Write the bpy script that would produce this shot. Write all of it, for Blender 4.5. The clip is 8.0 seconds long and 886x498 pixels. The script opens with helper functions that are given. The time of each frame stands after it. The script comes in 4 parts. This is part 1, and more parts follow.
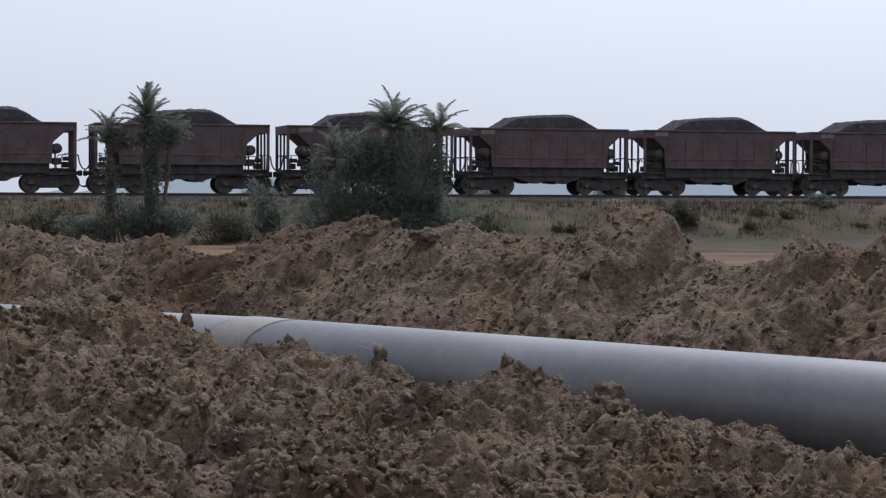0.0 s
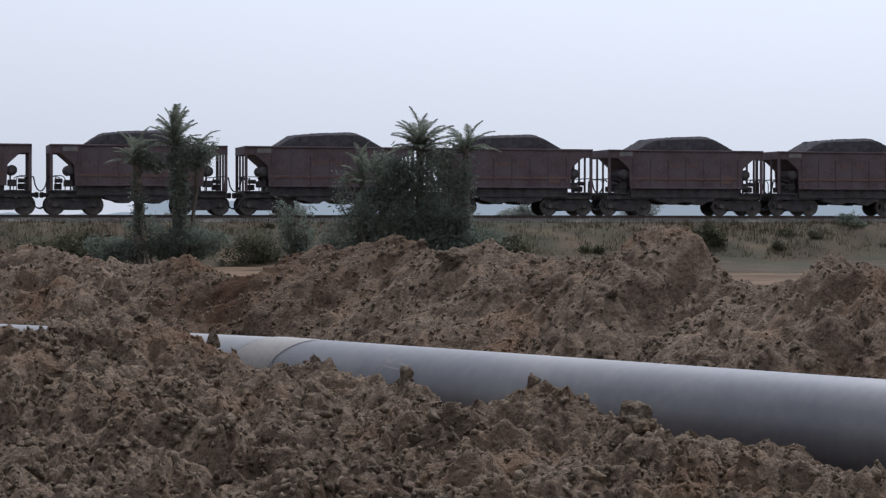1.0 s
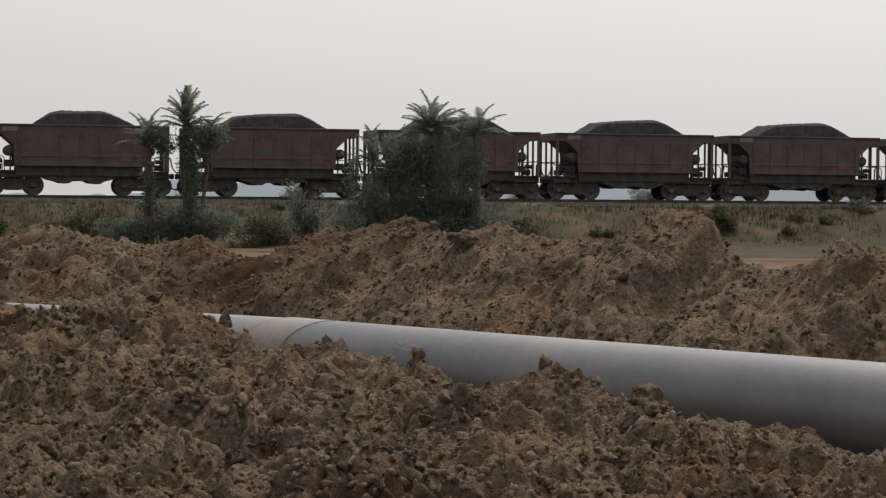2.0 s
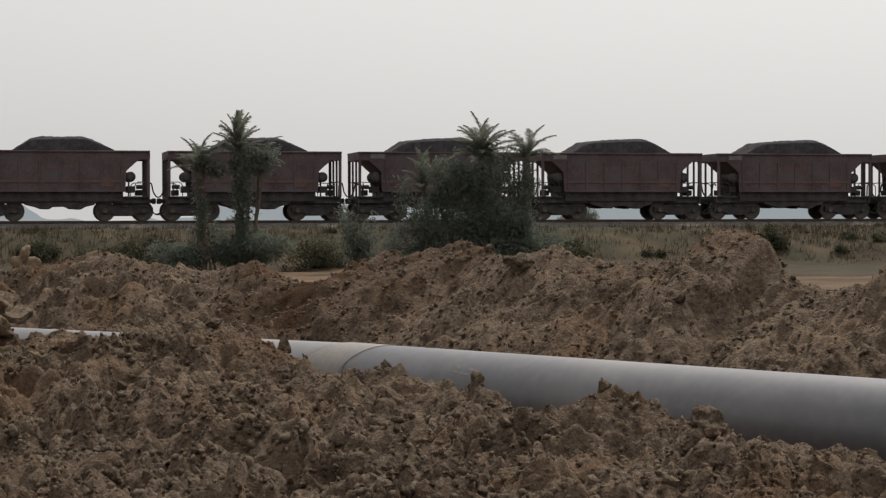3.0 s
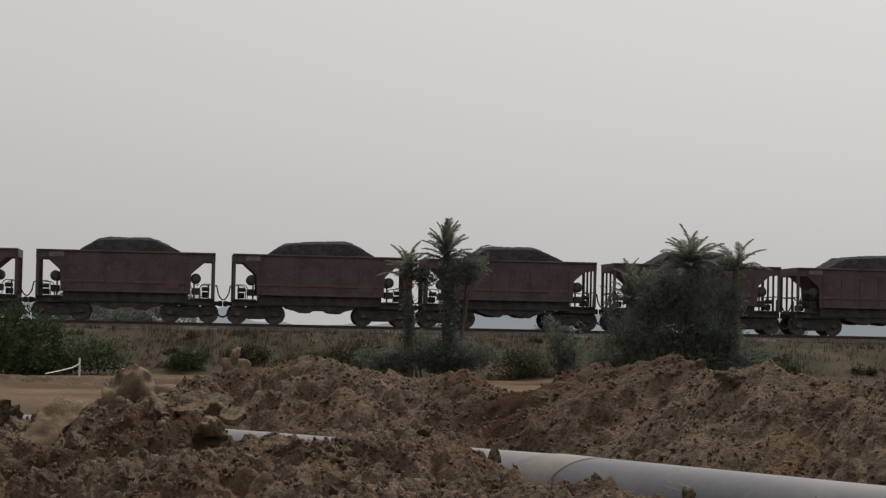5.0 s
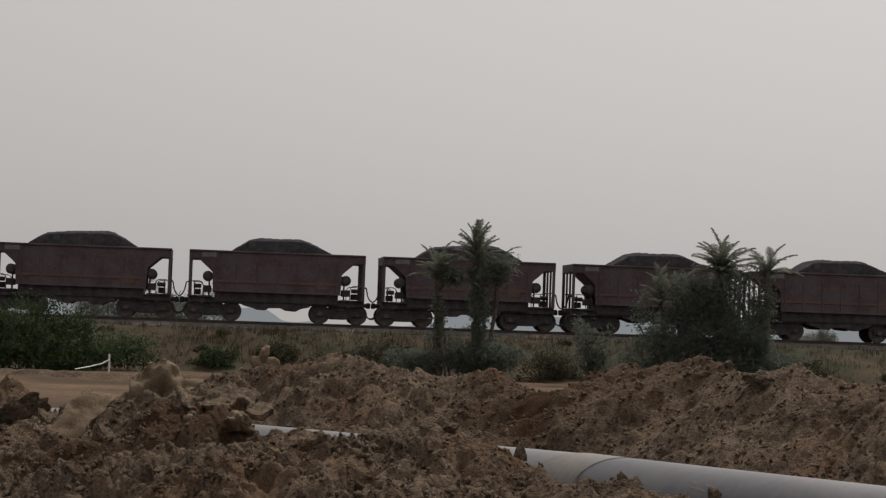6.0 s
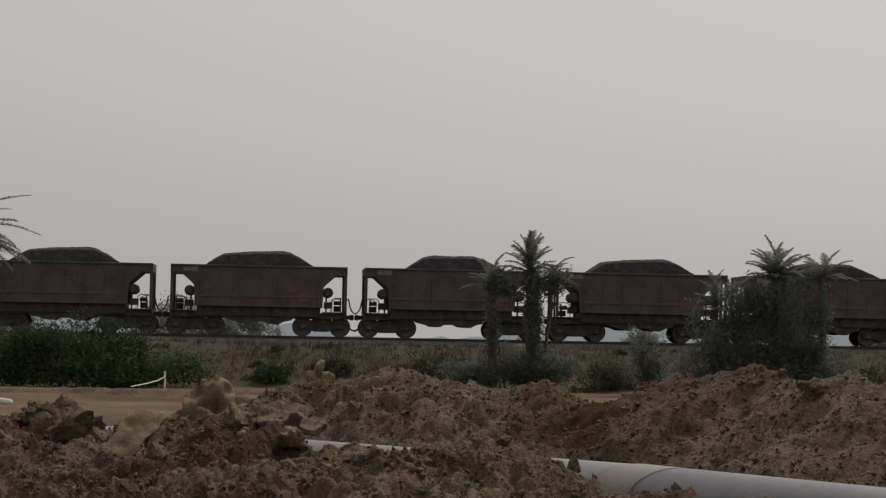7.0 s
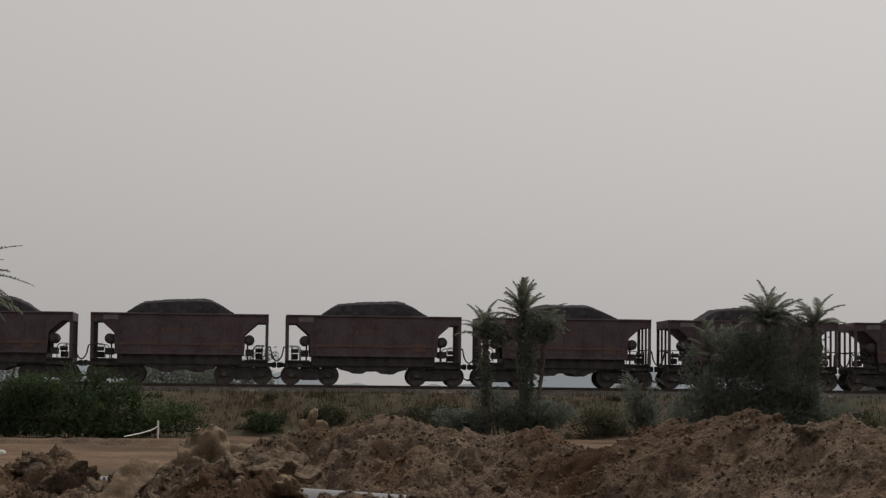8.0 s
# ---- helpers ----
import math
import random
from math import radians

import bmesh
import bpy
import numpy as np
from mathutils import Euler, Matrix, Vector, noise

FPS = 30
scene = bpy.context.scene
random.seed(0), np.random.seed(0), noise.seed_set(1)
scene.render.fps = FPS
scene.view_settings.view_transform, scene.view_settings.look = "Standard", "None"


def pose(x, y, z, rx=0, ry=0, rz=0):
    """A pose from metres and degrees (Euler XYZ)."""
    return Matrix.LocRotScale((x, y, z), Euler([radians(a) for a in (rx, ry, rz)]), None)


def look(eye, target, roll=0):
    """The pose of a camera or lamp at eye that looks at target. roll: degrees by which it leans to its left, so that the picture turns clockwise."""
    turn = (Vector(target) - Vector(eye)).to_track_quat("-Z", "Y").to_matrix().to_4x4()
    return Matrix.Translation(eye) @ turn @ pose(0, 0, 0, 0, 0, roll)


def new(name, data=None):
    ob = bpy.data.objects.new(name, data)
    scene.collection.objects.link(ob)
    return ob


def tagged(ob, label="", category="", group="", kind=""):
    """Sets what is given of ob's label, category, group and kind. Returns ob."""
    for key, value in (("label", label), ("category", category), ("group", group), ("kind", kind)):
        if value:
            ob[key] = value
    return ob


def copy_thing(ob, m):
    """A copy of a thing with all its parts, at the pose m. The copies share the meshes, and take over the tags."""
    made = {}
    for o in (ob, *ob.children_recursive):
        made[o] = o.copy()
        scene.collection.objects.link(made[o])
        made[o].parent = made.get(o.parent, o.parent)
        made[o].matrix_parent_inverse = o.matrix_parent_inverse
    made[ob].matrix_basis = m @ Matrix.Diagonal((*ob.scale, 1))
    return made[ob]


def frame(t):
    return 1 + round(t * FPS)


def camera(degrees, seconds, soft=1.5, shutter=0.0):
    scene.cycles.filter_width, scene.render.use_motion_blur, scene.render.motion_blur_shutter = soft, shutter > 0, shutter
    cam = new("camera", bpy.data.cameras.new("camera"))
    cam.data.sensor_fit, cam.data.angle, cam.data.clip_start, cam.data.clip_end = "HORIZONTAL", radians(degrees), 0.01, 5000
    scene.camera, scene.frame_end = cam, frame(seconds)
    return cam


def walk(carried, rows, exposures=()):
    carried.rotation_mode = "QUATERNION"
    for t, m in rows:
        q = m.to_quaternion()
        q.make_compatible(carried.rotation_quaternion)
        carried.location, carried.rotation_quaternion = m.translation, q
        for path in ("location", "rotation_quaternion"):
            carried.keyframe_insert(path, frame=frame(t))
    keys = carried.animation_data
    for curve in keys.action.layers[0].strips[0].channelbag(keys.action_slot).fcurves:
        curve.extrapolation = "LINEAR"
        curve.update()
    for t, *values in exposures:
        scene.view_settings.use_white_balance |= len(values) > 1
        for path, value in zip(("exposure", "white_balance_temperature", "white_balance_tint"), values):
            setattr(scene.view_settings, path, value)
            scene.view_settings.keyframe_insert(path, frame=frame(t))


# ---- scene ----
# The shot: a hand-held, zoomed-in camera pans left along a passing coal train.
EYE_Z = 2.366
PATH = [  # seconds, x, y, height over EYE_Z, yaw to the right, pitch up, lean
    (0.0, 0.117, 0.093, 0.065, 15.400, -1.520, 0.242),
    (0.3, 0.136, 0.108, 0.059, 15.473, -1.607, 0.264),
    (0.5, 0.149, 0.118, 0.055, 15.520, -1.544, 0.204),
    (0.7, 0.146, 0.115, 0.052, 15.189, -1.432, 0.130),
    (0.8, 0.144, 0.114, 0.051, 15.015, -1.358, 0.175),
    (1.0, 0.141, 0.111, 0.048, 14.619, -0.926, 0.084),
    (1.2, 0.133, 0.105, 0.047, 15.130, -0.636, 0.129),
    (1.3, 0.128, 0.101, 0.047, 15.027, -0.862, 0.098),
    (1.5, 0.120, 0.095, 0.046, 14.633, -0.807, 0.174),
    (1.7, 0.110, 0.088, 0.031, 14.536, -1.413, 0.365),
    (2.8, 0.070, 0.056, 0.041, 13.315, -1.021, 0.110),
    (3.0, 0.010, 0.008, 0.068, 12.954, -0.807, -0.159),
    (3.2, -0.015, -0.011, 0.083, 12.474, -0.809, 0.075),
    (3.5, -0.052, -0.040, 0.105, 12.438, -0.674, 0.465),
    (3.8, -0.085, -0.066, 0.085, 10.905, -0.133, 0.739),
    (4.0, -0.107, -0.083, 0.072, 9.633, 0.650, 0.577),
    (4.2, -0.126, -0.098, 0.078, 8.732, 0.710, 0.399),
    (4.3, -0.135, -0.106, 0.081, 8.128, 0.975, 0.254),
    (4.4, -0.145, -0.113, 0.084, 8.049, 1.432, 0.139),
    (4.5, -0.154, -0.121, 0.087, 7.760, 1.863, 0.074),
    (4.7, -0.105, -0.082, 0.098, 7.713, 2.080, 0.638),
    (5.8, -0.103, -0.080, 0.034, 6.247, 2.498, 2.184),
    (6.0, -0.069, -0.054, 0.030, 6.355, 2.222, 1.976),
    (6.2, -0.054, -0.042, 0.020, 6.058, 2.735, 1.827),
    (6.5, -0.032, -0.025, 0.005, 5.443, 2.535, 1.531),
    (6.8, -0.022, -0.017, 0.027, 4.901, 2.828, 1.329),
    (7.0, -0.016, -0.012, 0.042, 4.845, 2.517, 1.063),
    (7.2, -0.025, -0.019, 0.027, 4.576, 2.485, 0.763),
    (7.3, -0.030, -0.023, 0.019, 4.498, 2.948, 0.614),
    (7.5, -0.039, -0.030, 0.004, 4.625, 3.456, 0.357),
    (7.7, -0.041, -0.032, 0.016, 4.885, 3.773, 0.534),
    (7.8, -0.043, -0.032, 0.022, 4.890, 3.647, 0.554),
    (8.0, -0.045, -0.034, 0.034, 5.051, 3.842, 0.621),
]
EXPOSURES = [(0.0, 0.15, 5550, 12), (1.05, 0.15, 5550, 12), (1.2, 0.06, 6500, 10), (3.5, 0.02, 6500, 10), (4.05, -0.12, 6500, 10),
             (4.2, -0.22, 6500, 10), (4.5, -0.26, 6500, 10), (6.0, -0.46, 6600, 12), (8.0, -0.54, 6600, 12)]
cam = camera(24.33, 8.0, soft=1.3)
walk(cam, [(t, pose(x, y, EYE_Z + h, 90 + pitch, 0, -yaw) @ pose(0, 0, 0, 0, 0, lean)) for t, x, y, h, yaw, pitch, lean in PATH], EXPOSURES)

# ---- light: a bright, hazy, overcast sky with a veiled sun beyond the railway ----
SUN_AZ, SUN_EL = 36.0, 58.0   # degrees clockwise from +y, and up
world = bpy.data.worlds.new("hazy_sky")
scene.world = world
world.use_nodes = True
wn, wl = world.node_tree.nodes, world.node_tree.links
bg = wn["Background"]
sky = wn.new("ShaderNodeTexSky")
sky.sky_type, sky.sun_disc = "NISHITA", False
sky.sun_elevation, sky.sun_rotation = radians(SUN_EL), radians(SUN_AZ)
sky.dust_density, sky.air_density, sky.ozone_density = 7.0, 1.5, 1.0
grey = wn.new("ShaderNodeHueSaturation")
grey.inputs["Saturation"].default_value = 0.12
veil = wn.new("ShaderNodeMix")
veil.data_type = "RGBA"
veil.inputs["Factor"].default_value = 0.7
cloud = wn.new("ShaderNodeVectorMath")   # the cloud sheet, brighter round the veiled sun
cloud.operation = "DOT_PRODUCT"
cloud.inputs[1].default_value = (math.sin(radians(SUN_AZ)) * math.cos(radians(SUN_EL)), math.cos(radians(SUN_AZ)) * math.cos(radians(SUN_EL)), math.sin(radians(SUN_EL)))
wl.new(wn.new("ShaderNodeTexCoord").outputs["Generated"], cloud.inputs[0])
aureole = wn.new("ShaderNodeMapRange")
aureole.inputs["From Min"].default_value, aureole.inputs["From Max"].default_value = 0.30, 0.75
aureole.inputs["To Min"].default_value, aureole.inputs["To Max"].default_value = 0.88, 1.34
wl.new(cloud.outputs["Value"], aureole.inputs["Value"])
sheet_light = wn.new("ShaderNodeVectorMath")
sheet_light.operation = "SCALE"
sheet_light.inputs[0].default_value = (8.0, 7.84, 7.66)
wl.new(aureole.outputs[0], sheet_light.inputs["Scale"])
wl.new(sheet_light.outputs[0], veil.inputs["B"])
wl.new(sky.outputs[0], grey.inputs["Color"])
wl.new(grey.outputs[0], veil.inputs["A"])
wl.new(veil.outputs["Result"], bg.inputs["Color"])
bg.inputs["Strength"].default_value = 0.1
sun = new("sun", bpy.data.lights.new("sun", "SUN"))
sun.data.energy, sun.data.angle, sun.data.color = 2.7, radians(6), (1.0, 0.94, 0.86)
az, el = radians(SUN_AZ), radians(SUN_EL)
sun.matrix_world = look((0, 0, 60), Vector((0, 0, 60)) - Vector((math.sin(az) * math.cos(el), math.cos(az) * math.cos(el), math.sin(el))))


# ---- materials ----
def mat(name, low, high, scale=2.0, rough=0.85, metal=0.0, bump=0.3, fine=18.0, spot=None, spot_amount=0.5, spot_scale=0.6, depth=0.02, island=0.0, spec=0.4, through_light=0.0):
    """Two tones broken up by coarse and fine noise, an optional stain of a third tone, and relief."""
    m = bpy.data.materials.new(name)
    m.use_nodes = True
    n, k = m.node_tree.nodes, m.node_tree.links
    b = n["Principled BSDF"]
    geo = n.new("ShaderNodeTexCoord")
    n1, n2 = n.new("ShaderNodeTexNoise"), n.new("ShaderNodeTexNoise")
    for t_, s_, d_ in ((n1, scale, 6), (n2, fine, 4)):
        t_.inputs["Scale"].default_value, t_.inputs["Detail"].default_value = s_, d_
        k.new(geo.outputs["Object"], t_.inputs["Vector"])
    both = n.new("ShaderNodeMath")
    both.operation = "MULTIPLY_ADD"
    both.inputs[1].default_value = 0.45
    k.new(n2.outputs[0], both.inputs[0])
    half = n.new("ShaderNodeMath")
    half.operation = "MULTIPLY"
    half.inputs[1].default_value = 0.6
    k.new(n1.outputs[0], half.inputs[0])
    k.new(half.outputs[0], both.inputs[2])
    ramp = n.new("ShaderNodeMapRange")
    ramp.inputs["From Min"].default_value, ramp.inputs["From Max"].default_value = 0.36, 0.68
    k.new(both.outputs[0], ramp.inputs["Value"])
    fac = ramp.outputs[0]
    if island:
        ob, add = n.new("ShaderNodeNewGeometry"), n.new("ShaderNodeMath")
        add.operation = "MULTIPLY_ADD"
        add.inputs[1].default_value = island
        k.new(ob.outputs["Random Per Island"], add.inputs[0])
        k.new(fac, add.inputs[2])
        sub = n.new("ShaderNodeMath")
        sub.operation = "SUBTRACT"
        sub.inputs[1].default_value = island / 2
        sub.use_clamp = True
        k.new(add.outputs[0], sub.inputs[0])
        fac = sub.outputs[0]
    mix = n.new("ShaderNodeMix")
    mix.data_type = "RGBA"
    mix.inputs["A"].default_value, mix.inputs["B"].default_value = (*low, 1), (*high, 1)
    k.new(fac, mix.inputs["Factor"])
    colour = mix.outputs["Result"]
    if spot:
        n3, r3, m3 = n.new("ShaderNodeTexNoise"), n.new("ShaderNodeMapRange"), n.new("ShaderNodeMix")
        n3.inputs["Scale"].default_value, n3.inputs["Detail"].default_value = spot_scale, 5
        k.new(geo.outputs["Object"], n3.inputs["Vector"])
        r3.inputs["From Min"].default_value, r3.inputs["From Max"].default_value = 0.48, 0.62
        r3.inputs["To Max"].default_value = spot_amount
        k.new(n3.outputs[0], r3.inputs["Value"])
        m3.data_type = "RGBA"
        m3.inputs["B"].default_value = (*spot, 1)
        k.new(r3.outputs[0], m3.inputs["Factor"])
        k.new(colour, m3.inputs["A"])
        colour = m3.outputs["Result"]
    k.new(colour, b.inputs["Base Color"])
    b.inputs["Roughness"].default_value, b.inputs["Metallic"].default_value = rough, metal
    b.inputs["Specular IOR Level"].default_value = spec
    if through_light:   # thin leaves let light through
        tl, ms = n.new("ShaderNodeBsdfTranslucent"), n.new("ShaderNodeMixShader")
        ms.inputs[0].default_value = through_light
        k.new(colour, tl.inputs["Color"])
        k.new(b.outputs[0], ms.inputs[1])
        k.new(tl.outputs[0], ms.inputs[2])
        k.new(ms.outputs[0], n["Material Output"].inputs["Surface"])
    if bump:
        bp = n.new("ShaderNodeBump")
        bp.inputs["Strength"].default_value, bp.inputs["Distance"].default_value = bump, depth
        k.new(both.outputs[0], bp.inputs["Height"])
        k.new(bp.outputs[0], b.inputs["Normal"])
    return m


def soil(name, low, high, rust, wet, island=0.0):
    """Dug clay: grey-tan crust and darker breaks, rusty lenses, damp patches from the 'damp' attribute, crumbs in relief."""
    m = bpy.data.materials.new(name)
    m.use_nodes = True
    n, k = m.node_tree.nodes, m.node_tree.links
    b = n["Principled BSDF"]
    at = n.new("ShaderNodeTexCoord").outputs["Object"]

    def tex(kind, scale, detail=4.0, rough=0.6):
        t = n.new("ShaderNodeTex" + kind)
        t.inputs["Scale"].default_value = scale
        t.inputs["Detail"].default_value, t.inputs["Roughness"].default_value = detail, rough
        k.new(at, t.inputs["Vector"])
        return t.outputs[0]

    def span(v, a, b_, top=1.0):
        r = n.new("ShaderNodeMapRange")
        r.inputs["From Min"].default_value, r.inputs["From Max"].default_value, r.inputs["To Max"].default_value = a, b_, top
        k.new(v, r.inputs["Value"])
        return r.outputs[0]

    def calc(op, a, b_):
        q = n.new("ShaderNodeMath")
        q.operation = op
        for slot, w in ((0, a), (1, b_)):
            if isinstance(w, float):
                q.inputs[slot].default_value = w
            else:
                k.new(w, q.inputs[slot])
        return q.outputs[0]

    def blend(f, a, b_):
        q = n.new("ShaderNodeMix")
        q.data_type = "RGBA"
        for slot, w in (("A", a), ("B", b_)):
            if isinstance(w, tuple):
                q.inputs[slot].default_value = (*w, 1)
            else:
                k.new(w, q.inputs[slot])
        k.new(f, q.inputs["Factor"])
        return q.outputs["Result"]

    tone = calc("ADD", calc("MULTIPLY", tex("Noise", 1.1, 6.0), 0.4), calc("MULTIPLY", tex("Noise", 17.0, 5.0, 0.75), 0.6))
    tone = span(tone, 0.40, 0.60)
    if island:
        g = n.new("ShaderNodeNewGeometry").outputs["Random Per Island"]
        tone = calc("ADD", tone, calc("MULTIPLY", calc("SUBTRACT", g, 0.5), island))
    colour = blend(tone, low, high)
    colour = blend(span(tex("Noise", 0.55, 7.0, 0.65), 0.50, 0.63, 0.6), colour, rust)
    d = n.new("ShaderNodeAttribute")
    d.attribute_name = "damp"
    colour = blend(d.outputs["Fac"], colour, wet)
    k.new(colour, b.inputs["Base Color"])
    b.inputs["Roughness"].default_value, b.inputs["Specular IOR Level"].default_value = 0.95, 0.08
    relief = calc("ADD", calc("MULTIPLY", tex("Noise", 33.0, 4.0, 0.6), 0.8), calc("ADD", tex("Noise", 14.0, 6.0, 0.7), calc("MULTIPLY", tex("Noise", 70.0, 3.0, 0.7), 0.35)))
    bp = n.new("ShaderNodeBump")
    bp.inputs["Strength"].default_value, bp.inputs["Distance"].default_value = 1.0, 0.042
    k.new(relief, bp.inputs["Height"])
    k.new(bp.outputs[0], b.inputs["Normal"])
    return m


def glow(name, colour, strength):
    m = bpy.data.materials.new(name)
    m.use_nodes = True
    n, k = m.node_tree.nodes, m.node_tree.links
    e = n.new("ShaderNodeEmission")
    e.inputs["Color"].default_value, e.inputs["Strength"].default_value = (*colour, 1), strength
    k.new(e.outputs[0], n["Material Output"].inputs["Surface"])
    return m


M = dict(
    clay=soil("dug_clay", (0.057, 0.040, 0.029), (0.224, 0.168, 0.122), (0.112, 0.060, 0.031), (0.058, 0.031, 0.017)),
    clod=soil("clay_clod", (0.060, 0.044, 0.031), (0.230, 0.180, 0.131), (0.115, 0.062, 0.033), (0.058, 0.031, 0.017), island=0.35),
    slab=mat("dry_clay_slab", (0.105, 0.074, 0.047), (0.215, 0.165, 0.115), 3.0, 0.95, bump=0.8, fine=30, depth=0.03, spec=0.1),
    field=mat("bare_field", (0.068, 0.043, 0.027), (0.158, 0.106, 0.067), 0.25, 0.95, bump=0.5, fine=4.0, spot=(0.055, 0.037, 0.023), spot_amount=0.7, spot_scale=0.12, depth=0.05, spec=0.1),
    bank=mat("grassy_bank", (0.036, 0.029, 0.020), (0.078, 0.059, 0.040), 0.5, 0.95, bump=0.6, fine=6.0, spot=(0.042, 0.044, 0.028), spot_amount=0.7, spot_scale=0.18, depth=0.06, spec=0.1),
    ballast=mat("track_ballast", (0.06, 0.055, 0.05), (0.20, 0.18, 0.16), 3.0, 0.9, bump=0.9, fine=14, depth=0.05, spec=0.2),
    grass=mat("dry_grass", (0.045, 0.040, 0.025), (0.100, 0.082, 0.052), 0.6, 0.9, bump=0.0, island=0.6, spec=0.1, through_light=0.3),
    rail=mat("rail_steel", (0.06, 0.045, 0.04), (0.12, 0.09, 0.075), 3, 0.55, 0.7, bump=0.1),
    sleeper=mat("concrete_sleeper", (0.2, 0.19, 0.17), (0.32, 0.30, 0.27), 4, 0.9),
    maroon=mat("faded_maroon_paint", (0.076, 0.054, 0.058), (0.138, 0.104, 0.110), 0.9, 0.75, 0.0, bump=0.15, fine=9, spot=(0.115, 0.098, 0.106), spot_amount=0.6, spot_scale=0.8, spec=0.12),
    stripe=mat("rusty_red_band", (0.105, 0.066, 0.058), (0.155, 0.098, 0.086), 1.4, 0.8, bump=0.1, fine=9, spec=0.15),
    plate=mat("pale_marking", (0.13, 0.12, 0.115), (0.22, 0.205, 0.195), 3, 0.7, bump=0.05),
    iron=mat("grimy_black_iron", (0.032, 0.029, 0.031), (0.095, 0.085, 0.084), 2, 0.75, 0.1, bump=0.2, fine=14, spec=0.2),
    wheel=mat("wheel_steel", (0.05, 0.045, 0.042), (0.13, 0.115, 0.105), 3, 0.5, 0.6, bump=0.1),
    hose=mat("rubber_hose", (0.018, 0.018, 0.02), (0.045, 0.045, 0.048), 5, 0.7, bump=0.05),
    coal=mat("coal", (0.030, 0.028, 0.032), (0.080, 0.074, 0.080), 3, 0.95, bump=0.9, fine=22, depth=0.06, spec=0.03),
    pipe=mat("coated_steel_pipe", (0.054, 0.054, 0.066), (0.098, 0.094, 0.099), 0.7, 0.48, 0.0, bump=0.02, fine=9, spot=(0.165, 0.157, 0.150), spot_amount=0.5, spot_scale=0.5, spec=1.0),
    wrap=mat("joint_wrap_paper", (0.12, 0.105, 0.092), (0.19, 0.168, 0.145), 2, 0.45, bump=0.1, spec=0.8),
    seam=mat("weld_seam", (0.10, 0.095, 0.095), (0.17, 0.16, 0.158), 5, 0.6, bump=0.2),
    bark=mat("palm_bark", (0.06, 0.05, 0.04), (0.15, 0.125, 0.10), 4, 0.95, bump=0.8, fine=15, depth=0.05),
    frond=mat("palm_frond", (0.10, 0.116, 0.088), (0.20, 0.214, 0.168), 1.2, 0.7, bump=0.0, island=0.5, spec=0.15, through_light=0.45),
    leaf=mat("scrub_leaf", (0.105, 0.125, 0.102), (0.190, 0.212, 0.172), 0.7, 0.8, bump=0.0, island=0.4, spec=0.1, through_light=0.5),
    leaf2=mat("bright_scrub_leaf", (0.032, 0.054, 0.026), (0.082, 0.118, 0.053), 0.7, 0.8, bump=0.0, island=0.5, spec=0.1, through_light=0.3),
    scrub=mat("dusty_scrub_leaf", (0.055, 0.058, 0.036), (0.115, 0.112, 0.070), 0.7, 0.85, bump=0.0, island=0.5, spec=0.1, through_light=0.3),
    # far trees: leaf colour paled to paint in the haze of distance
    hazed_leaf=mat("far_leaf_painted_haze", (0.17, 0.19, 0.17), (0.27, 0.29, 0.26), 0.3, 0.8, bump=0.0, island=0.5, through_light=0.5),
    white=mat("white_paint", (0.55, 0.54, 0.50), (0.80, 0.79, 0.75), 5, 0.6, bump=0.05),
    sack=mat("tan_sack", (0.11, 0.075, 0.046), (0.21, 0.15, 0.10), 6, 0.9, bump=0.6),
    # tree line backdrop: haze painted as an even blue-grey glow
    haze=glow("painted_haze_glow", (0.30, 0.33, 0.345), 1.0),
)


def with_patches(m, attribute, colour):
    """Lay a second colour over a material where an attribute says so."""
    n, k = m.node_tree.nodes, m.node_tree.links
    slot = n["Principled BSDF"].inputs["Base Color"]
    at, mix = n.new("ShaderNodeAttribute"), n.new("ShaderNodeMix")
    at.attribute_name, mix.data_type = attribute, "RGBA"
    mix.inputs["B"].default_value = (*colour, 1)
    k.new(slot.links[0].from_socket, mix.inputs["A"])
    k.new(at.outputs["Fac"], mix.inputs["Factor"])
    k.new(mix.outputs["Result"], slot)


with_patches(M["bank"], "bare", (0.125, 0.090, 0.060))


# ---- mesh helpers ----
def part(name, bm, material, parent=None, label="", smooth=False):
    """Link a bmesh as one mesh object, under a thing or a part."""
    me = bpy.data.meshes.new(name)
    bmesh.ops.recalc_face_normals(bm, faces=bm.faces)
    bm.to_mesh(me)
    bm.free()
    me.materials.append(material)
    if smooth:
        me.shade_smooth()
    ob = new(name, me)
    ob.parent = parent
    return tagged(ob, label)


def sheet(name, verts, faces, material, parent=None, smooth=True):
    """A mesh object from arrays of corners and of quads or triangles."""
    me = bpy.data.meshes.new(name)
    verts, faces = np.asarray(verts, np.float32), np.asarray(faces, np.int32)
    side = faces.shape[1]
    me.vertices.add(len(verts))
    me.vertices.foreach_set("co", verts.ravel())
    me.loops.add(faces.size)
    me.loops.foreach_set("vertex_index", faces.ravel())
    me.polygons.add(len(faces))
    me.polygons.foreach_set("loop_start", np.arange(0, faces.size, side, dtype=np.int32))
    me.update(calc_edges=True)
    me.materials.append(material)
    if smooth:
        me.shade_smooth()
    ob = new(name, me)
    ob.parent = parent
    return ob


def grid_faces(nu, nv):
    i = (np.arange(nu - 1)[:, None] * nv + np.arange(nv - 1)[None, :]).ravel()
    return np.stack([i, i + nv, i + nv + 1, i + 1], 1)


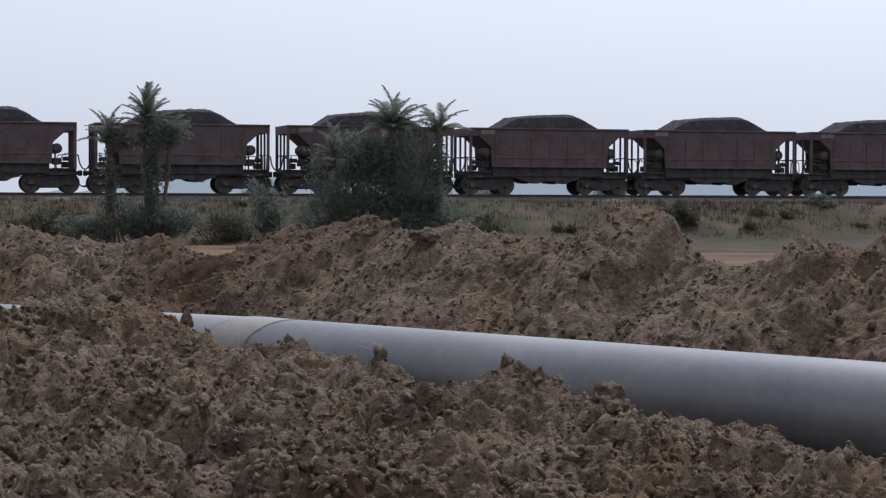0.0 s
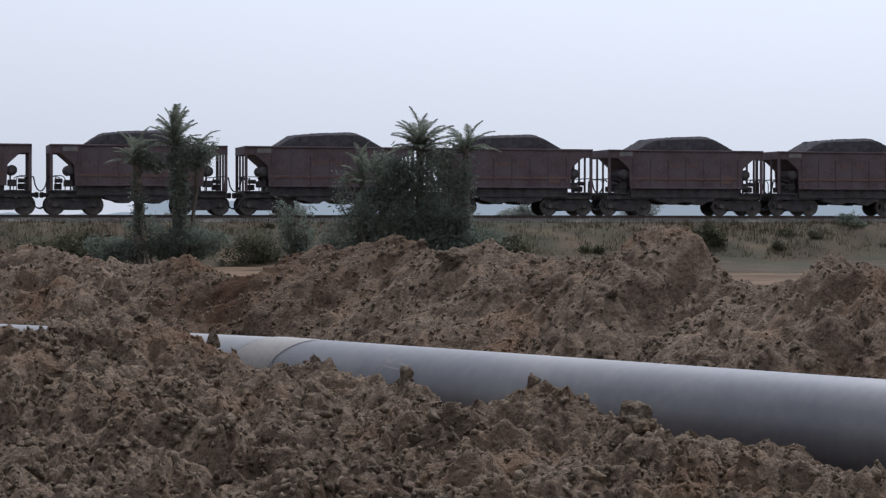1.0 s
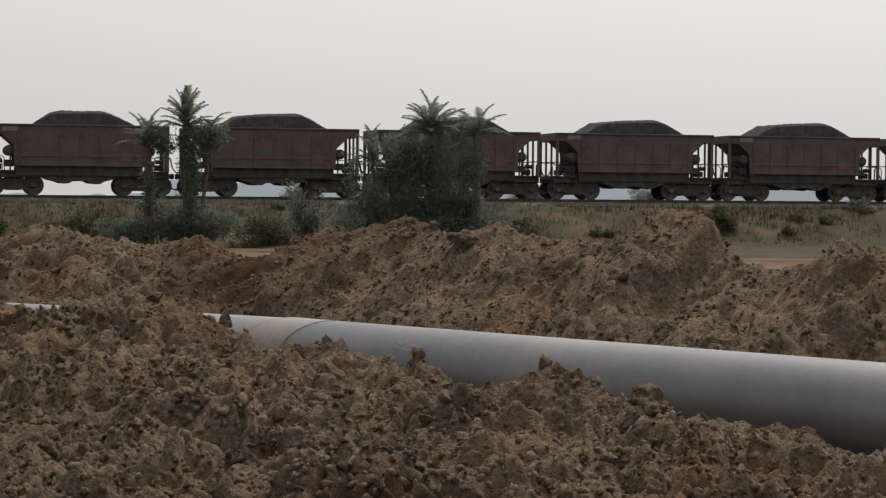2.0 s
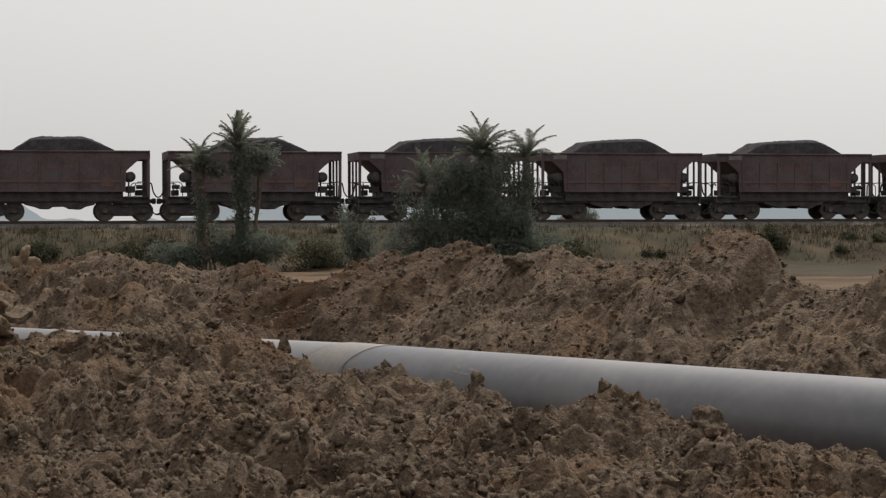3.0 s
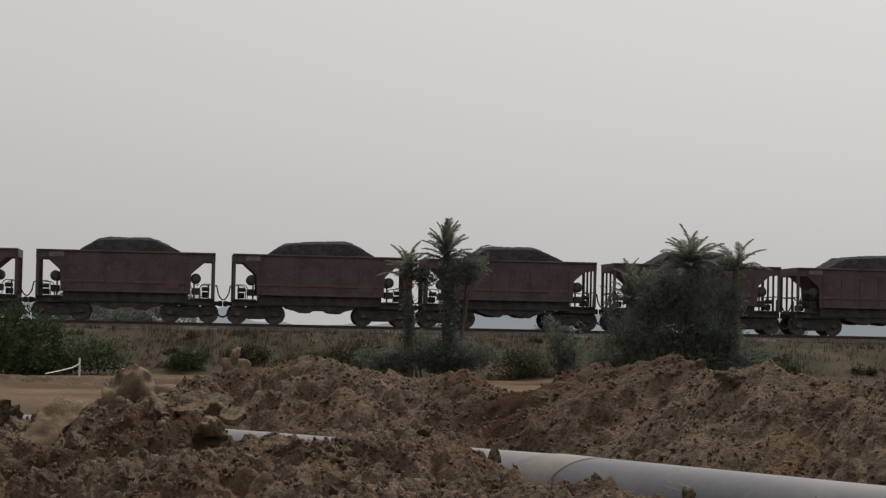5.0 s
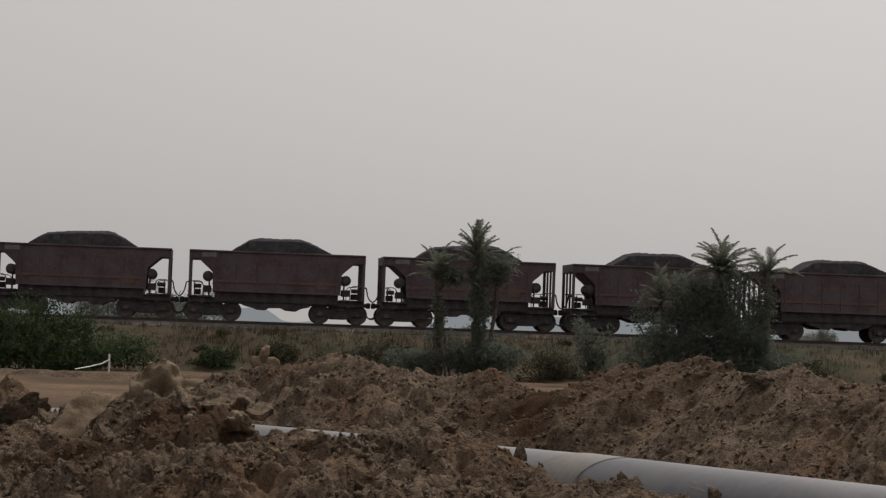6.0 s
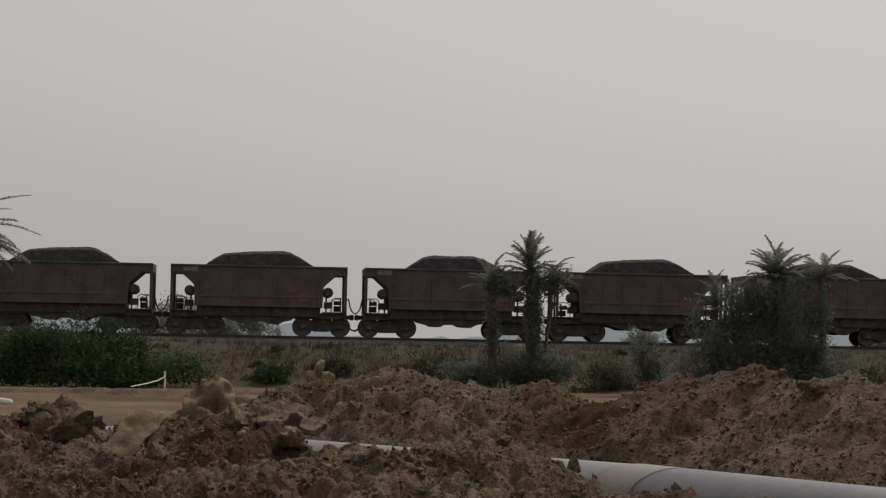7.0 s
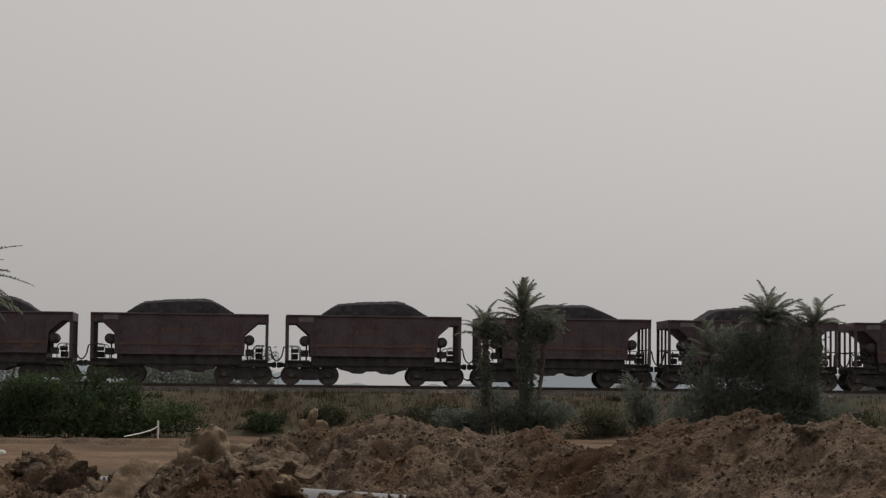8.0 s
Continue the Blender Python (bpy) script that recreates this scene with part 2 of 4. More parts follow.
def box(bm, centre, size, turn=None, bevel=0.0):
    m = Matrix.Translation(centre) @ (turn or Matrix()) @ Matrix.Diagonal((*size, 1))
    made = bmesh.ops.create_cube(bm, size=1, matrix=m)
    if bevel:
        edges = list({e for v in made["verts"] for e in v.link_edges})
        bmesh.ops.bevel(bm, geom=edges, offset=bevel, segments=1, affect="EDGES")


def rod(bm, a, b, r1, r2=None, sides=10):
    a, b = Vector(a), Vector(b)
    m = Matrix.Translation((a + b) / 2) @ (b - a).to_track_quat("Z", "Y").to_matrix().to_4x4()
    bmesh.ops.create_cone(bm, cap_ends=True, segments=sides, radius1=r1, radius2=r1 if r2 is None else r2, depth=(b - a).length, matrix=m)


def tube(bm, points, radius, sides=6):
    """A tube with a swept ring along points; radius a number or one for each point."""
    pts = [Vector(p) for p in points]
    radii = radius if isinstance(radius, (list, tuple)) else [radius] * len(pts)
    rings = []
    for i, p in enumerate(pts):
        way = (pts[min(i + 1, len(pts) - 1)] - pts[max(i - 1, 0)]).normalized()
        q = way.to_track_quat("Z", "Y")
        rings.append([bm.verts.new(p + q @ Vector((math.cos(a) * radii[i], math.sin(a) * radii[i], 0))) for a in np.linspace(0, 2 * math.pi, sides, endpoint=False)])
    for r0, r1 in zip(rings, rings[1:]):
        for j in range(sides):
            bm.faces.new((r0[j], r0[(j + 1) % sides], r1[(j + 1) % sides], r1[j]))
    bm.faces.new(rings[0][::-1])
    bm.faces.new(rings[-1])


def slab_from(bm, outline, y0, y1):
    """A plate with the outline (x, z), from y0 to y1."""
    a = [bm.verts.new((x, y0, z)) for x, z in outline]
    b = [bm.verts.new((x, y1, z)) for x, z in outline]
    bm.faces.new(a)
    bm.faces.new(b[::-1])
    for i in range(len(a)):
        j = (i + 1) % len(a)
        bm.faces.new((a[i], b[i], b[j], a[j]))


# ---- noise on arrays ----
def hashed(i, j, seed):
    n = (i.astype(np.int64) * 374761393 + j.astype(np.int64) * 668265263 + seed * 1442695041) & 0xFFFFFFFF
    n = ((n ^ (n >> 13)) * 1274126177) & 0xFFFFFFFF
    return ((n ^ (n >> 16)) & 0xFFFF) / 65535.0


def value(x, y, seed):
    i, j = np.floor(x), np.floor(y)
    u, v = x - i, y - j
    u, v = u * u * (3 - 2 * u), v * v * (3 - 2 * v)
    a, b, c, d = (hashed(i + p, j + q, seed) for p, q in ((0, 0), (1, 0), (0, 1), (1, 1)))
    return (a * (1 - u) + b * u) * (1 - v) + (c * (1 - u) + d * u) * v


def fbm(x, y, seed, octaves=4):
    """Rough noise between about -1 and 1."""
    out, amp = 0, 1.0
    for o in range(octaves):
        out = out + amp * (2 * value(x * 2 ** o, y * 2 ** o, seed + o) - 1)
        amp *= 0.5
    return out / 1.6


def lumps(x, y, cell, seed, spread=0.5):
    """Broken, flat-faced clods, one in each cell at a random place, turn and size: their height over the ground."""
    x, y = x / cell, y / cell
    i, j = np.floor(x), np.floor(y)
    best = np.zeros_like(x)
    for p in (-1, 0, 1):
        for q in (-1, 0, 1):
            h1, h2, h3, h4 = (hashed(i + p, j + q, seed + k) for k in (0, 7, 13, 19))
            dx, dy = x - (i + p + h1), y - (j + q + h2)
            a, r = 6.28 * h4, 0.3 + spread * h3
            ca, sa = np.cos(a), np.sin(a)
            rx, ry = dx * ca + dy * sa, (dy * ca - dx * sa) * (0.8 + 0.7 * h1)
            d = np.maximum(np.maximum(np.abs(rx), np.abs(ry)), 0.72 * (np.abs(rx) + np.abs(ry)))
            top = 0.75 + 0.25 * h2 + (h1 - 0.5) * 0.6 * rx / r + (h3 - 0.5) * 0.6 * ry / r
            best = np.maximum(best, 0.6 * r * top * np.sqrt(np.clip(1 - (d / r) ** 3, 0, 1)))
    return best * cell


# ---- the ground ----
PIPE_AT, PIPE_WAY, PIPE_SIDE = np.array((8.55, 16.22)), np.array((-0.4781, 0.8783)), np.array((0.8783, 0.4781))


def plan(u, v):
    """World x, y of a point u metres along the pipe and v metres beyond it."""
    return PIPE_AT[0] + PIPE_WAY[0] * u + PIPE_SIDE[0] * v, PIPE_AT[1] + PIPE_WAY[1] * u + PIPE_SIDE[1] * v


RAIL_Z, TRACK_Y = 2.445, 108.6


def build_ground():
    xs = np.concatenate([np.linspace(-3800, -90, 24), np.arange(-80, 110, 1.0), np.linspace(120, 3800, 24)])
    ys = np.concatenate([np.linspace(-3800, -30, 20), np.arange(-25, 104, 0.75), np.linspace(106, 200, 24), np.linspace(230, 4200, 24)])
    x, y = np.meshgrid(xs, ys, indexing="ij")
    z = 0.05 * fbm(x * 0.12, y * 0.12, 3) + 0.05 * fbm(x * 0.6, y * 0.6, 5)
    z += 0.15 * np.exp(-((y - 79 - 1.2 * fbm(x * 0.05, 0 * x, 8)) / 1.1) ** 2) * (0.6 + 0.8 * fbm(x * 0.15, y * 0.1, 9)) * np.clip((18 - x) / 4, 0, 1)   # a low field bund
    z = np.where(y > 104, z - 0.2, z) - 0.06
    ob = sheet("ground", np.stack([x, y, z], -1).reshape(-1, 3), grid_faces(len(xs), len(ys)), M["field"])
    tagged(ob, "bare tan field soil reaching to the hazy horizon", "ground", kind="structure")


def build_embankment():
    xs = np.arange(-230, 330, 0.8)
    prof = [(82.5, -0.2), (84.0, 0.0), (93.0, 0.10), (97.4, 0.16), (98.8, 0.35), (100.0, 0.85), (101.2, 1.3), (102.4, 1.72), (103.6, 1.98), (104.6, 2.06), (105.4, 2.08), (111.8, 2.08), (113.5, 2.0), (116, 1.0), (119.5, -0.3)]
    py, pz = np.array([p[0] for p in prof]), np.array([p[1] for p in prof])
    ys = np.concatenate([np.arange(82.5, 106, 0.4), np.arange(106, 120, 1.0)])
    x, y = np.meshgrid(xs, ys, indexing="ij")
    z = np.interp(y, py, pz)
    z -= np.clip((98 - y) * 0.15, 0, 0.4) * np.clip((19 - x) / 6, 0, 1)   # the level verge is wider towards +x
    slope = np.clip((105 - y) / 2, 0, 1)
    z += slope * (0.16 * fbm(x * 0.16, y * 0.3, 21) + 0.08 * fbm(x * 0.9, y * 0.9, 25))
    ob = sheet("embankment", np.stack([x, y, z], -1).reshape(-1, 3), grid_faces(len(xs), len(ys)), M["bank"])
    bare = np.exp(-(((x - 15.9 + 0.55 * (y - 98)) / 0.8) ** 2)) * np.clip((101.5 - y) / 2, 0, 1) + np.clip(1.6 * fbm(x * 0.3, y * 0.5, 191, 4) - 0.5, 0, 0.5) * np.clip((y - 98.5) / 1.5, 0, 1)
    ob.data.attributes.new("bare", "FLOAT", "POINT").data.foreach_set("value", np.clip(bare, 0, 1).ravel().astype(np.float32))
    tagged(ob, "long railway embankment of brown soil and dry grass", "embankment", kind="structure")
    ys = np.array([105.6, 106.5, 106.9, 110.3, 110.7, 111.6])
    zs = np.array([2.05, 2.26, 2.29, 2.29, 2.26, 2.05])
    x, y = np.meshgrid(np.arange(-230, 330, 0.6), ys, indexing="ij")
    z = np.tile(zs, (x.shape[0], 1)) + 0.025 * fbm(x * 2.2, y * 2.2, 31)
    ob = sheet("ballast_bed", np.stack([x, y, z], -1).reshape(-1, 3), grid_faces(x.shape[0], len(ys)), M["ballast"])
    tagged(ob, "grey crushed stone ballast under the rails", "ballast", kind="structure")


def build_track():
    for side in (-0.84, 0.84):
        bm = bmesh.new()
        y = TRACK_Y + side
        outline = [(-0.07, 0), (0.07, 0), (0.07, 0.012), (0.012, 0.03), (0.012, 0.125), (0.036, 0.135), (0.036, 0.165), (-0.036, 0.165), (-0.036, 0.135), (-0.012, 0.125), (-0.012, 0.03), (-0.07, 0.012)]
        a = [bm.verts.new((-230, y + p, RAIL_Z - 0.165 + q)) for p, q in outline]
        b = [bm.verts.new((330, y + p, RAIL_Z - 0.165 + q)) for p, q in outline]
        for i in range(len(a)):
            j = (i + 1) % len(a)
            bm.faces.new((a[i], b[i], b[j], a[j]))
        ob = part("rail", bm, M["rail"])
        tagged(ob, "long dark rusty steel running rail on sleepers", "rail", "running rails", "structure")
    bm = bmesh.new()
    box(bm, (0, 0, 0), (0.24, 2.7, 0.16), bevel=0.02)
    first = part("sleeper", bm, M["sleeper"])
    tagged(first, "grey concrete sleeper bedded in ballast", "sleeper", "railway sleepers")
    first.location = (-40, TRACK_Y, RAIL_Z - 0.165 - 0.078)
    for i in range(1, 160):
        copy_thing(first, pose(-40 + 0.65 * i, TRACK_Y, RAIL_Z - 0.165 - 0.078, 0, 0, random.uniform(-0.5, 0.5)))


NEAR_U = [-8, -3, -1.1, -0.7, -0.3, 0.1, 0.6, 0.96, 1.5, 1.7, 2.1, 2.38, 2.75, 2.95, 3.25, 3.5, 4.2, 4.5, 4.87, 5.47, 6.18, 6.9, 7.3, 7.75, 8.1, 8.56, 9.1, 9.5, 10.26, 11.2, 12.5, 13.6, 13.9, 14.2, 15.0, 16.2, 17.2, 18.0, 20.0, 21.6, 22.5, 23.5, 24.8, 28]
NEAR_Z = [0.45, 0.41, 0.45, 0.36, 0.46, 0.56, 0.51, 0.52, 0.58, 0.69, 0.72, 0.86, 0.89, 0.93, 0.88, 0.67, 0.69, 0.8, 0.86, 0.9, 0.98, 0.9, 0.94, 1.04, 1.12, 1.22, 1.37, 1.33, 1.28, 1.17, 1.10, 1.02, 1.1, 1.36, 1.42, 1.40, 1.12, 0.98, 0.98, 1.42, 1.28, 0.95, 0.55, 0.3]
FAR_U = [-9, -3, 0, 2.8, 3.2, 3.7, 3.9, 4.1, 4.5, 5.0, 5.43, 5.77, 5.95, 6.4, 7.0, 7.15, 7.7, 8.5, 9.13, 9.67, 10.38, 10.9, 11.5, 12.1, 12.47, 12.85, 13.64, 14.6, 15.3, 15.96, 16.5, 17.75, 18.9, 20.3, 21.3, 22.8, 24.0, 25.3, 27, 29]
FAR_Z = [1.47, 1.87, 1.87, 2.0, 1.76, 1.79, 1.98, 1.66, 1.70, 1.72, 1.78, 1.88, 2.19, 2.26, 2.24, 1.97, 1.95, 1.93, 1.99, 2.15, 1.95, 2.07, 2.13, 1.99, 1.8, 1.97, 1.92, 1.71, 1.49, 1.63, 1.82, 1.57, 1.75, 1.8, 1.9, 1.6, 1.49, 1.4, 0.6, 0.1]


def mellow(u, at, heights, reach):
    """The crest line evened out over a stretch of its length."""
    return sum(np.interp(u + o, at, heights) for o in np.linspace(-reach, reach, 9)) / 9


def cracks(u, v, scale, seed):
    """Thin clefts where noise crosses zero: 1 in the cleft, 0 away from it."""
    return np.exp(-(fbm(u * scale, v * scale, seed, 3) / 0.06) ** 2)


def billow(x, y, seed, octaves=4):
    """Rounded swellings parted by sharp creases, about 0 to 1."""
    out, amp = 0, 1.0
    for o in range(octaves):
        a = 0.7 * o   # each octave turned against the last
        p, q = x * math.cos(a) - y * math.sin(a), x * math.sin(a) + y * math.cos(a)
        out = out + amp * np.abs(2 * value(p * 2 ** o, q * 2 ** o, seed + o) - 1)
        amp *= 0.55
    return out / 1.2


def near_height(u, v):
    crest, mean = np.interp(u, NEAR_U, NEAR_Z), mellow(u, NEAR_U, NEAR_Z, 1.2)
    d = v + 1.6 + 0.2 * fbm(u * 0.4, v * 0.05, 41)
    low = 0.24 + 0.2 * fbm(u * 0.22, v * 0.22, 44)
    front = low + (mean - low) * np.clip(1 + d / (2.4 + 1.5 * mean), 0, 1) ** 1.1
    back = mean * np.clip(1 - np.maximum(d, 0) / (0.45 + 0.55 * mean), 0, 1)
    z = np.where(d < 0, front, back) + (crest - mean) * np.exp(-(d / 0.55) ** 2)
    damp = np.clip((-0.55 - v) / 0.8, 0, 1)
    calm = 1 - 0.8 * np.exp(-(d / 0.6) ** 2)
    wu, wv = u + 0.35 * fbm(u * 0.9, v * 0.9, 42, 3), v + 0.35 * fbm(u * 0.9 + 7, v * 0.9, 43, 3)
    # broken ledges with steep faces, then clods on clods
    z = z + damp * calm * (0.15 * np.tanh(6 * fbm(wu * 0.42, wv * 0.55, 65, 3)) + 0.085 * np.tanh(6 * fbm(wu * 1.1, wv * 1.3, 67, 3)) + 0.05 * np.tanh(5 * fbm(wu * 2.6, wv * 2.6, 68, 3)))
    rough = np.clip(0.45 + 1.2 * (value(u * 0.45, v * 0.45, 52) - 0.3), 0.3, 1.1)
    su, sv = u + 0.05 * fbm(u * 5, v * 5, 54, 3), v + 0.05 * fbm(u * 5 + 9, v * 5, 56, 3)
    z = z + damp * calm * (rough * (0.4 * lumps(su, sv, 0.9, 61) + 0.75 * lumps(su, sv, 0.42, 62)) + 0.20 * billow(wu * 1.3, wv * 1.3, 77, 2) - 0.24)
    z = z + damp * (rough * (0.8 * lumps(su, sv, 0.21, 63) + 0.7 * lumps(su, sv, 0.11, 64)) + 0.12 * billow(su * 4.2, sv * 4.2, 78, 4) - 0.165)
    z = z + damp * (0.035 * fbm(u * 6, v * 6, 71, 4) - 0.15 * calm * cracks(wu, wv, 0.8, 74) - 0.09 * calm * cracks(wu, wv, 2.2, 75))
    edge = np.clip((v + 13.5) / 2.5, 0, 1) * np.clip((u + 9) / 2, 0, 1) * np.clip((28.5 - u) / 3, 0, 1)
    return z * edge - 0.12 * (1 - edge)


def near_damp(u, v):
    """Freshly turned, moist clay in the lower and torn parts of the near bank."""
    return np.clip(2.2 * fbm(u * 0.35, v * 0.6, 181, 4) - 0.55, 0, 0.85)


def far_height(u, v):
    crest, mean = np.interp(u, FAR_U, FAR_Z), mellow(u, FAR_U, FAR_Z, 1.5)
    d = v - 4.2 + 0.25 * fbm(u * 0.35, v * 0.05, 81)
    z = mean * np.where(d < 0, np.clip(1 + d / 3.5, 0, 1) ** 0.95, np.clip(1 - d / 3.4, 0, 1)) + (crest - mean) * np.exp(-(d / 0.5) ** 2)
    damp = np.clip((v - 0.62) / 0.9, 0, 1) * np.clip((8.6 - v) / 1.5, 0, 1)
    calm = 1 - 0.75 * np.exp(-(d / 0.45) ** 2)
    # a buttress under the tower of clay, and the hollow of the dug gully
    slope = np.exp(-((v - 3.2) / 1.0) ** 2)
    z = z + slope * (0.32 * np.exp(-((u - 6.4) / 0.55) ** 4) - 0.35 * np.exp(-((u - 14.4) / 0.8) ** 2) + 0.2 * np.exp(-((u - 12.2) / 0.9) ** 2))
    wu, wv = u + 0.4 * fbm(u * 0.7, v * 0.7, 82, 3), v + 0.4 * fbm(u * 0.7 + 7, v * 0.7, 83, 3)
    z = z + damp * calm * (0.16 * fbm(wu * 0.8, wv * 0.25, 84) + 0.09 * np.tanh(5 * fbm(wu * 0.9, wv * 0.6, 89, 3)) + 0.05 * np.tanh(5 * fbm(wu * 2.2, wv * 2.2, 90, 3)))
    rough = np.clip(0.22 + 0.75 * np.clip((5.5 - u) / 2, 0, 1) + 0.75 * np.clip((u - 14.5) / 2, 0, 1) + 0.5 * (value(u * 0.5, v * 0.5, 86) - 0.4), 0.12, 1.2)
    su, sv = u + 0.06 * fbm(u * 4, v * 4, 87, 3), v + 0.06 * fbm(u * 4 + 9, v * 4, 88, 3)
    z = z + damp * calm * (rough * (0.4 * lumps(su, sv, 0.8, 91) + 0.7 * lumps(su, sv, 0.42, 92)) + 0.16 * billow(wu * 1.1, wv * 1.1, 76, 2) - 0.05 - 0.14 * rough)
    z = z + damp * ((0.12 + 0.8 * rough) * (0.7 * lumps(su, sv, 0.22, 93) + 0.7 * lumps(su, sv, 0.13, 94)) + 0.08 * billow(su * 3.2, sv * 3.2, 79, 4) - 0.105)
    z = z + damp * (0.035 * fbm(u * 5, v * 5, 95, 4) - 0.10 * calm * cracks(wu, wv, 0.6, 97) - 0.05 * calm * cracks(wu, wv, 1.7, 98))
    edge = np.clip((u + 9) / 2, 0, 1) * np.clip((29 - u) / 2, 0, 1)
    return z * edge - 0.1 * (1 - edge)


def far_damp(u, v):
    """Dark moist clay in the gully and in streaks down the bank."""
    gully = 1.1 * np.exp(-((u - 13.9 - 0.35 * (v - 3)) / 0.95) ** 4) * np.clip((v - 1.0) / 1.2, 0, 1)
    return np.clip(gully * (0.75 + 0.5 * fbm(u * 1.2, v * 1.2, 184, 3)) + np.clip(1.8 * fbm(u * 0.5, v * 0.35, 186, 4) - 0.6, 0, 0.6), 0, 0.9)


def build_heap(name, u0, u1, v0, v1, step, height, moist, label):
    us, vs = [u0], np.arange(v0, v1, step * 1.1)
    while us[-1] < u1:   # coarser towards the far end
        us.append(us[-1] + step * (1 + 1.1 * max(0, us[-1] - 5) / 23))
    us = np.array(us)
    u, v = np.meshgrid(us, vs, indexing="ij")
    z = height(u, v)
    # clods overhang a little: shift the surface sideways where it is rough
    du = u + 0.06 * fbm(u * 4, v * 4, 101, 3)
    dv = v + 0.06 * fbm(u * 4 + 40, v * 4, 105, 3)
    x, y = plan(du, dv)
    ob = sheet(name, np.stack([x, y, z], -1).reshape(-1, 3), grid_faces(len(us), len(vs))[:, ::-1], M["clay"])
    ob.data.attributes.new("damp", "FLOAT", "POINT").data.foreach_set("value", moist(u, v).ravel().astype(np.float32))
    return tagged(ob, label, "soil heap", "spoil banks of the trench", "structure")


def clod_shape(seed, detail=2):
    rng = np.random.RandomState(seed)
    bm = bmesh.new()
    bmesh.ops.create_icosphere(bm, subdivisions=detail, radius=1)
    off = Vector(rng.uniform(-50, 50, 3))
    cuts = [(Vector(rng.normal(size=3)).normalized(), rng.uniform(0.35, 0.8)) for _ in range(6)]
    stretch = Vector((rng.uniform(0.8, 1.4), rng.uniform(0.75, 1.1), rng.uniform(0.6, 0.95)))
    for w in bm.verts:
        for n, d in cuts:
            over = w.co.dot(n) - d
            if over > 0:
                w.co -= n * over * 0.95
        w.co *= 1.2 + 0.6 * noise.noise(w.co * 2.1 + off) + 0.55 * noise.noise(w.co * 5.0 + off)
        w.co = Vector(a * b for a, b in zip(w.co, stretch))
    verts = np.array([w.co[:] for w in bm.verts])
    bm.verts.index_update()
    faces = np.array([[w.index for w in f.verts] for f in bm.faces])
    bm.free()
    return verts, faces


def random_turns(rng, n):
    q = rng.normal(size=(n, 4))
    q /= np.linalg.norm(q, axis=1)[:, None]
    w, x, y, z = q.T
    return np.stack([np.stack([1 - 2 * (y * y + z * z), 2 * (x * y - z * w), 2 * (x * z + y * w)], -1),
                     np.stack([2 * (x * y + z * w), 1 - 2 * (x * x + z * z), 2 * (y * z - x * w)], -1),
                     np.stack([2 * (x * z - y * w), 2 * (y * z + x * w), 1 - 2 * (x * x + y * y)], -1)], 1)


def scatter_clods(name, count, spots, sizes, height, seed, detail, label):
    """Loose clods over a heap, in one mesh."""
    rng = np.random.RandomState(seed)
    u, v = spots(rng, count)
    size = sizes(rng, count)
    x, y = plan(u, v)
    size = size * np.where(np.abs(v + 1.6) < 0.8, 0.6, 1.0)   # only small ones stay on the crest
    z = height(u, v) + 0.05 * size
    turns = random_turns(rng, count)
    kinds = [clod_shape(seed + i, detail) for i in range(9)]
    allv, allf, base = [], [], 0
    for i, (cv, cf) in enumerate(kinds):
        pick = np.arange(count) % len(kinds) == i
        vv = np.einsum("nij,kj->nki", turns[pick], cv) * size[pick][:, None, None]
        vv += np.stack([x[pick], y[pick], z[pick]], -1)[:, None, :]
        n = pick.sum()
        allf.append((cf[None] + (np.arange(n) * len(cv))[:, None, None]).reshape(-1, 3) + base)
        allv.append(vv.reshape(-1, 3))
        base += n * len(cv)
    ob = sheet(name, np.concatenate(allv), np.concatenate(allf), M["clod"], smooth=False)
    return tagged(ob, label, "clods", kind="stuff")


# ---- the train ----
PITCH, HALF, TOP = 10.052, 4.575, 3.62
BOGIE, AXLE, WHEEL_R = 3.29, 0.985, 0.5


def coal_mesh(short=False):
    xs, ys = np.linspace(-3.0, 3.0, 64), np.concatenate([[-1.54], np.linspace(-1.50, 1.50, 30), [1.54]])
    x, y = np.meshgrid(xs, ys, indexing="ij")
    z = np.interp(x, [-3.0, -2.75, -2.3, -1.85, -1.3, 0.2, 1.3, 1.6, 2.2, 2.8, 3.0], [-0.35, 0.0, 0.33, 0.6, 0.66, 0.74, 0.77, 0.7, 0.38, 0.0, -0.3])
    if short:
        z = np.interp(x, [-3.0, -2.4, -2.0, -1.45, -0.9, 0.2, 1.2, 1.6, 2.2, 2.75, 3.0], [-0.35, -0.02, 0.25, 0.62, 0.7, 0.72, 0.70, 0.58, 0.3, 0.0, -0.3])
    z = z * (1 - 0.25 * (np.abs(y) / 1.52) ** 6) + 0.05
    z = z + 0.05 * fbm(x * 1.5, y * 1.5, 137 if short else 131) + 0.4 * lumps(x, y, 0.22, 133)
    z = np.where(np.abs(y) > 1.51, -0.3, z)
    return np.stack([x, y, z + TOP - 0.05], -1).reshape(-1, 3), grid_faces(64, 32)


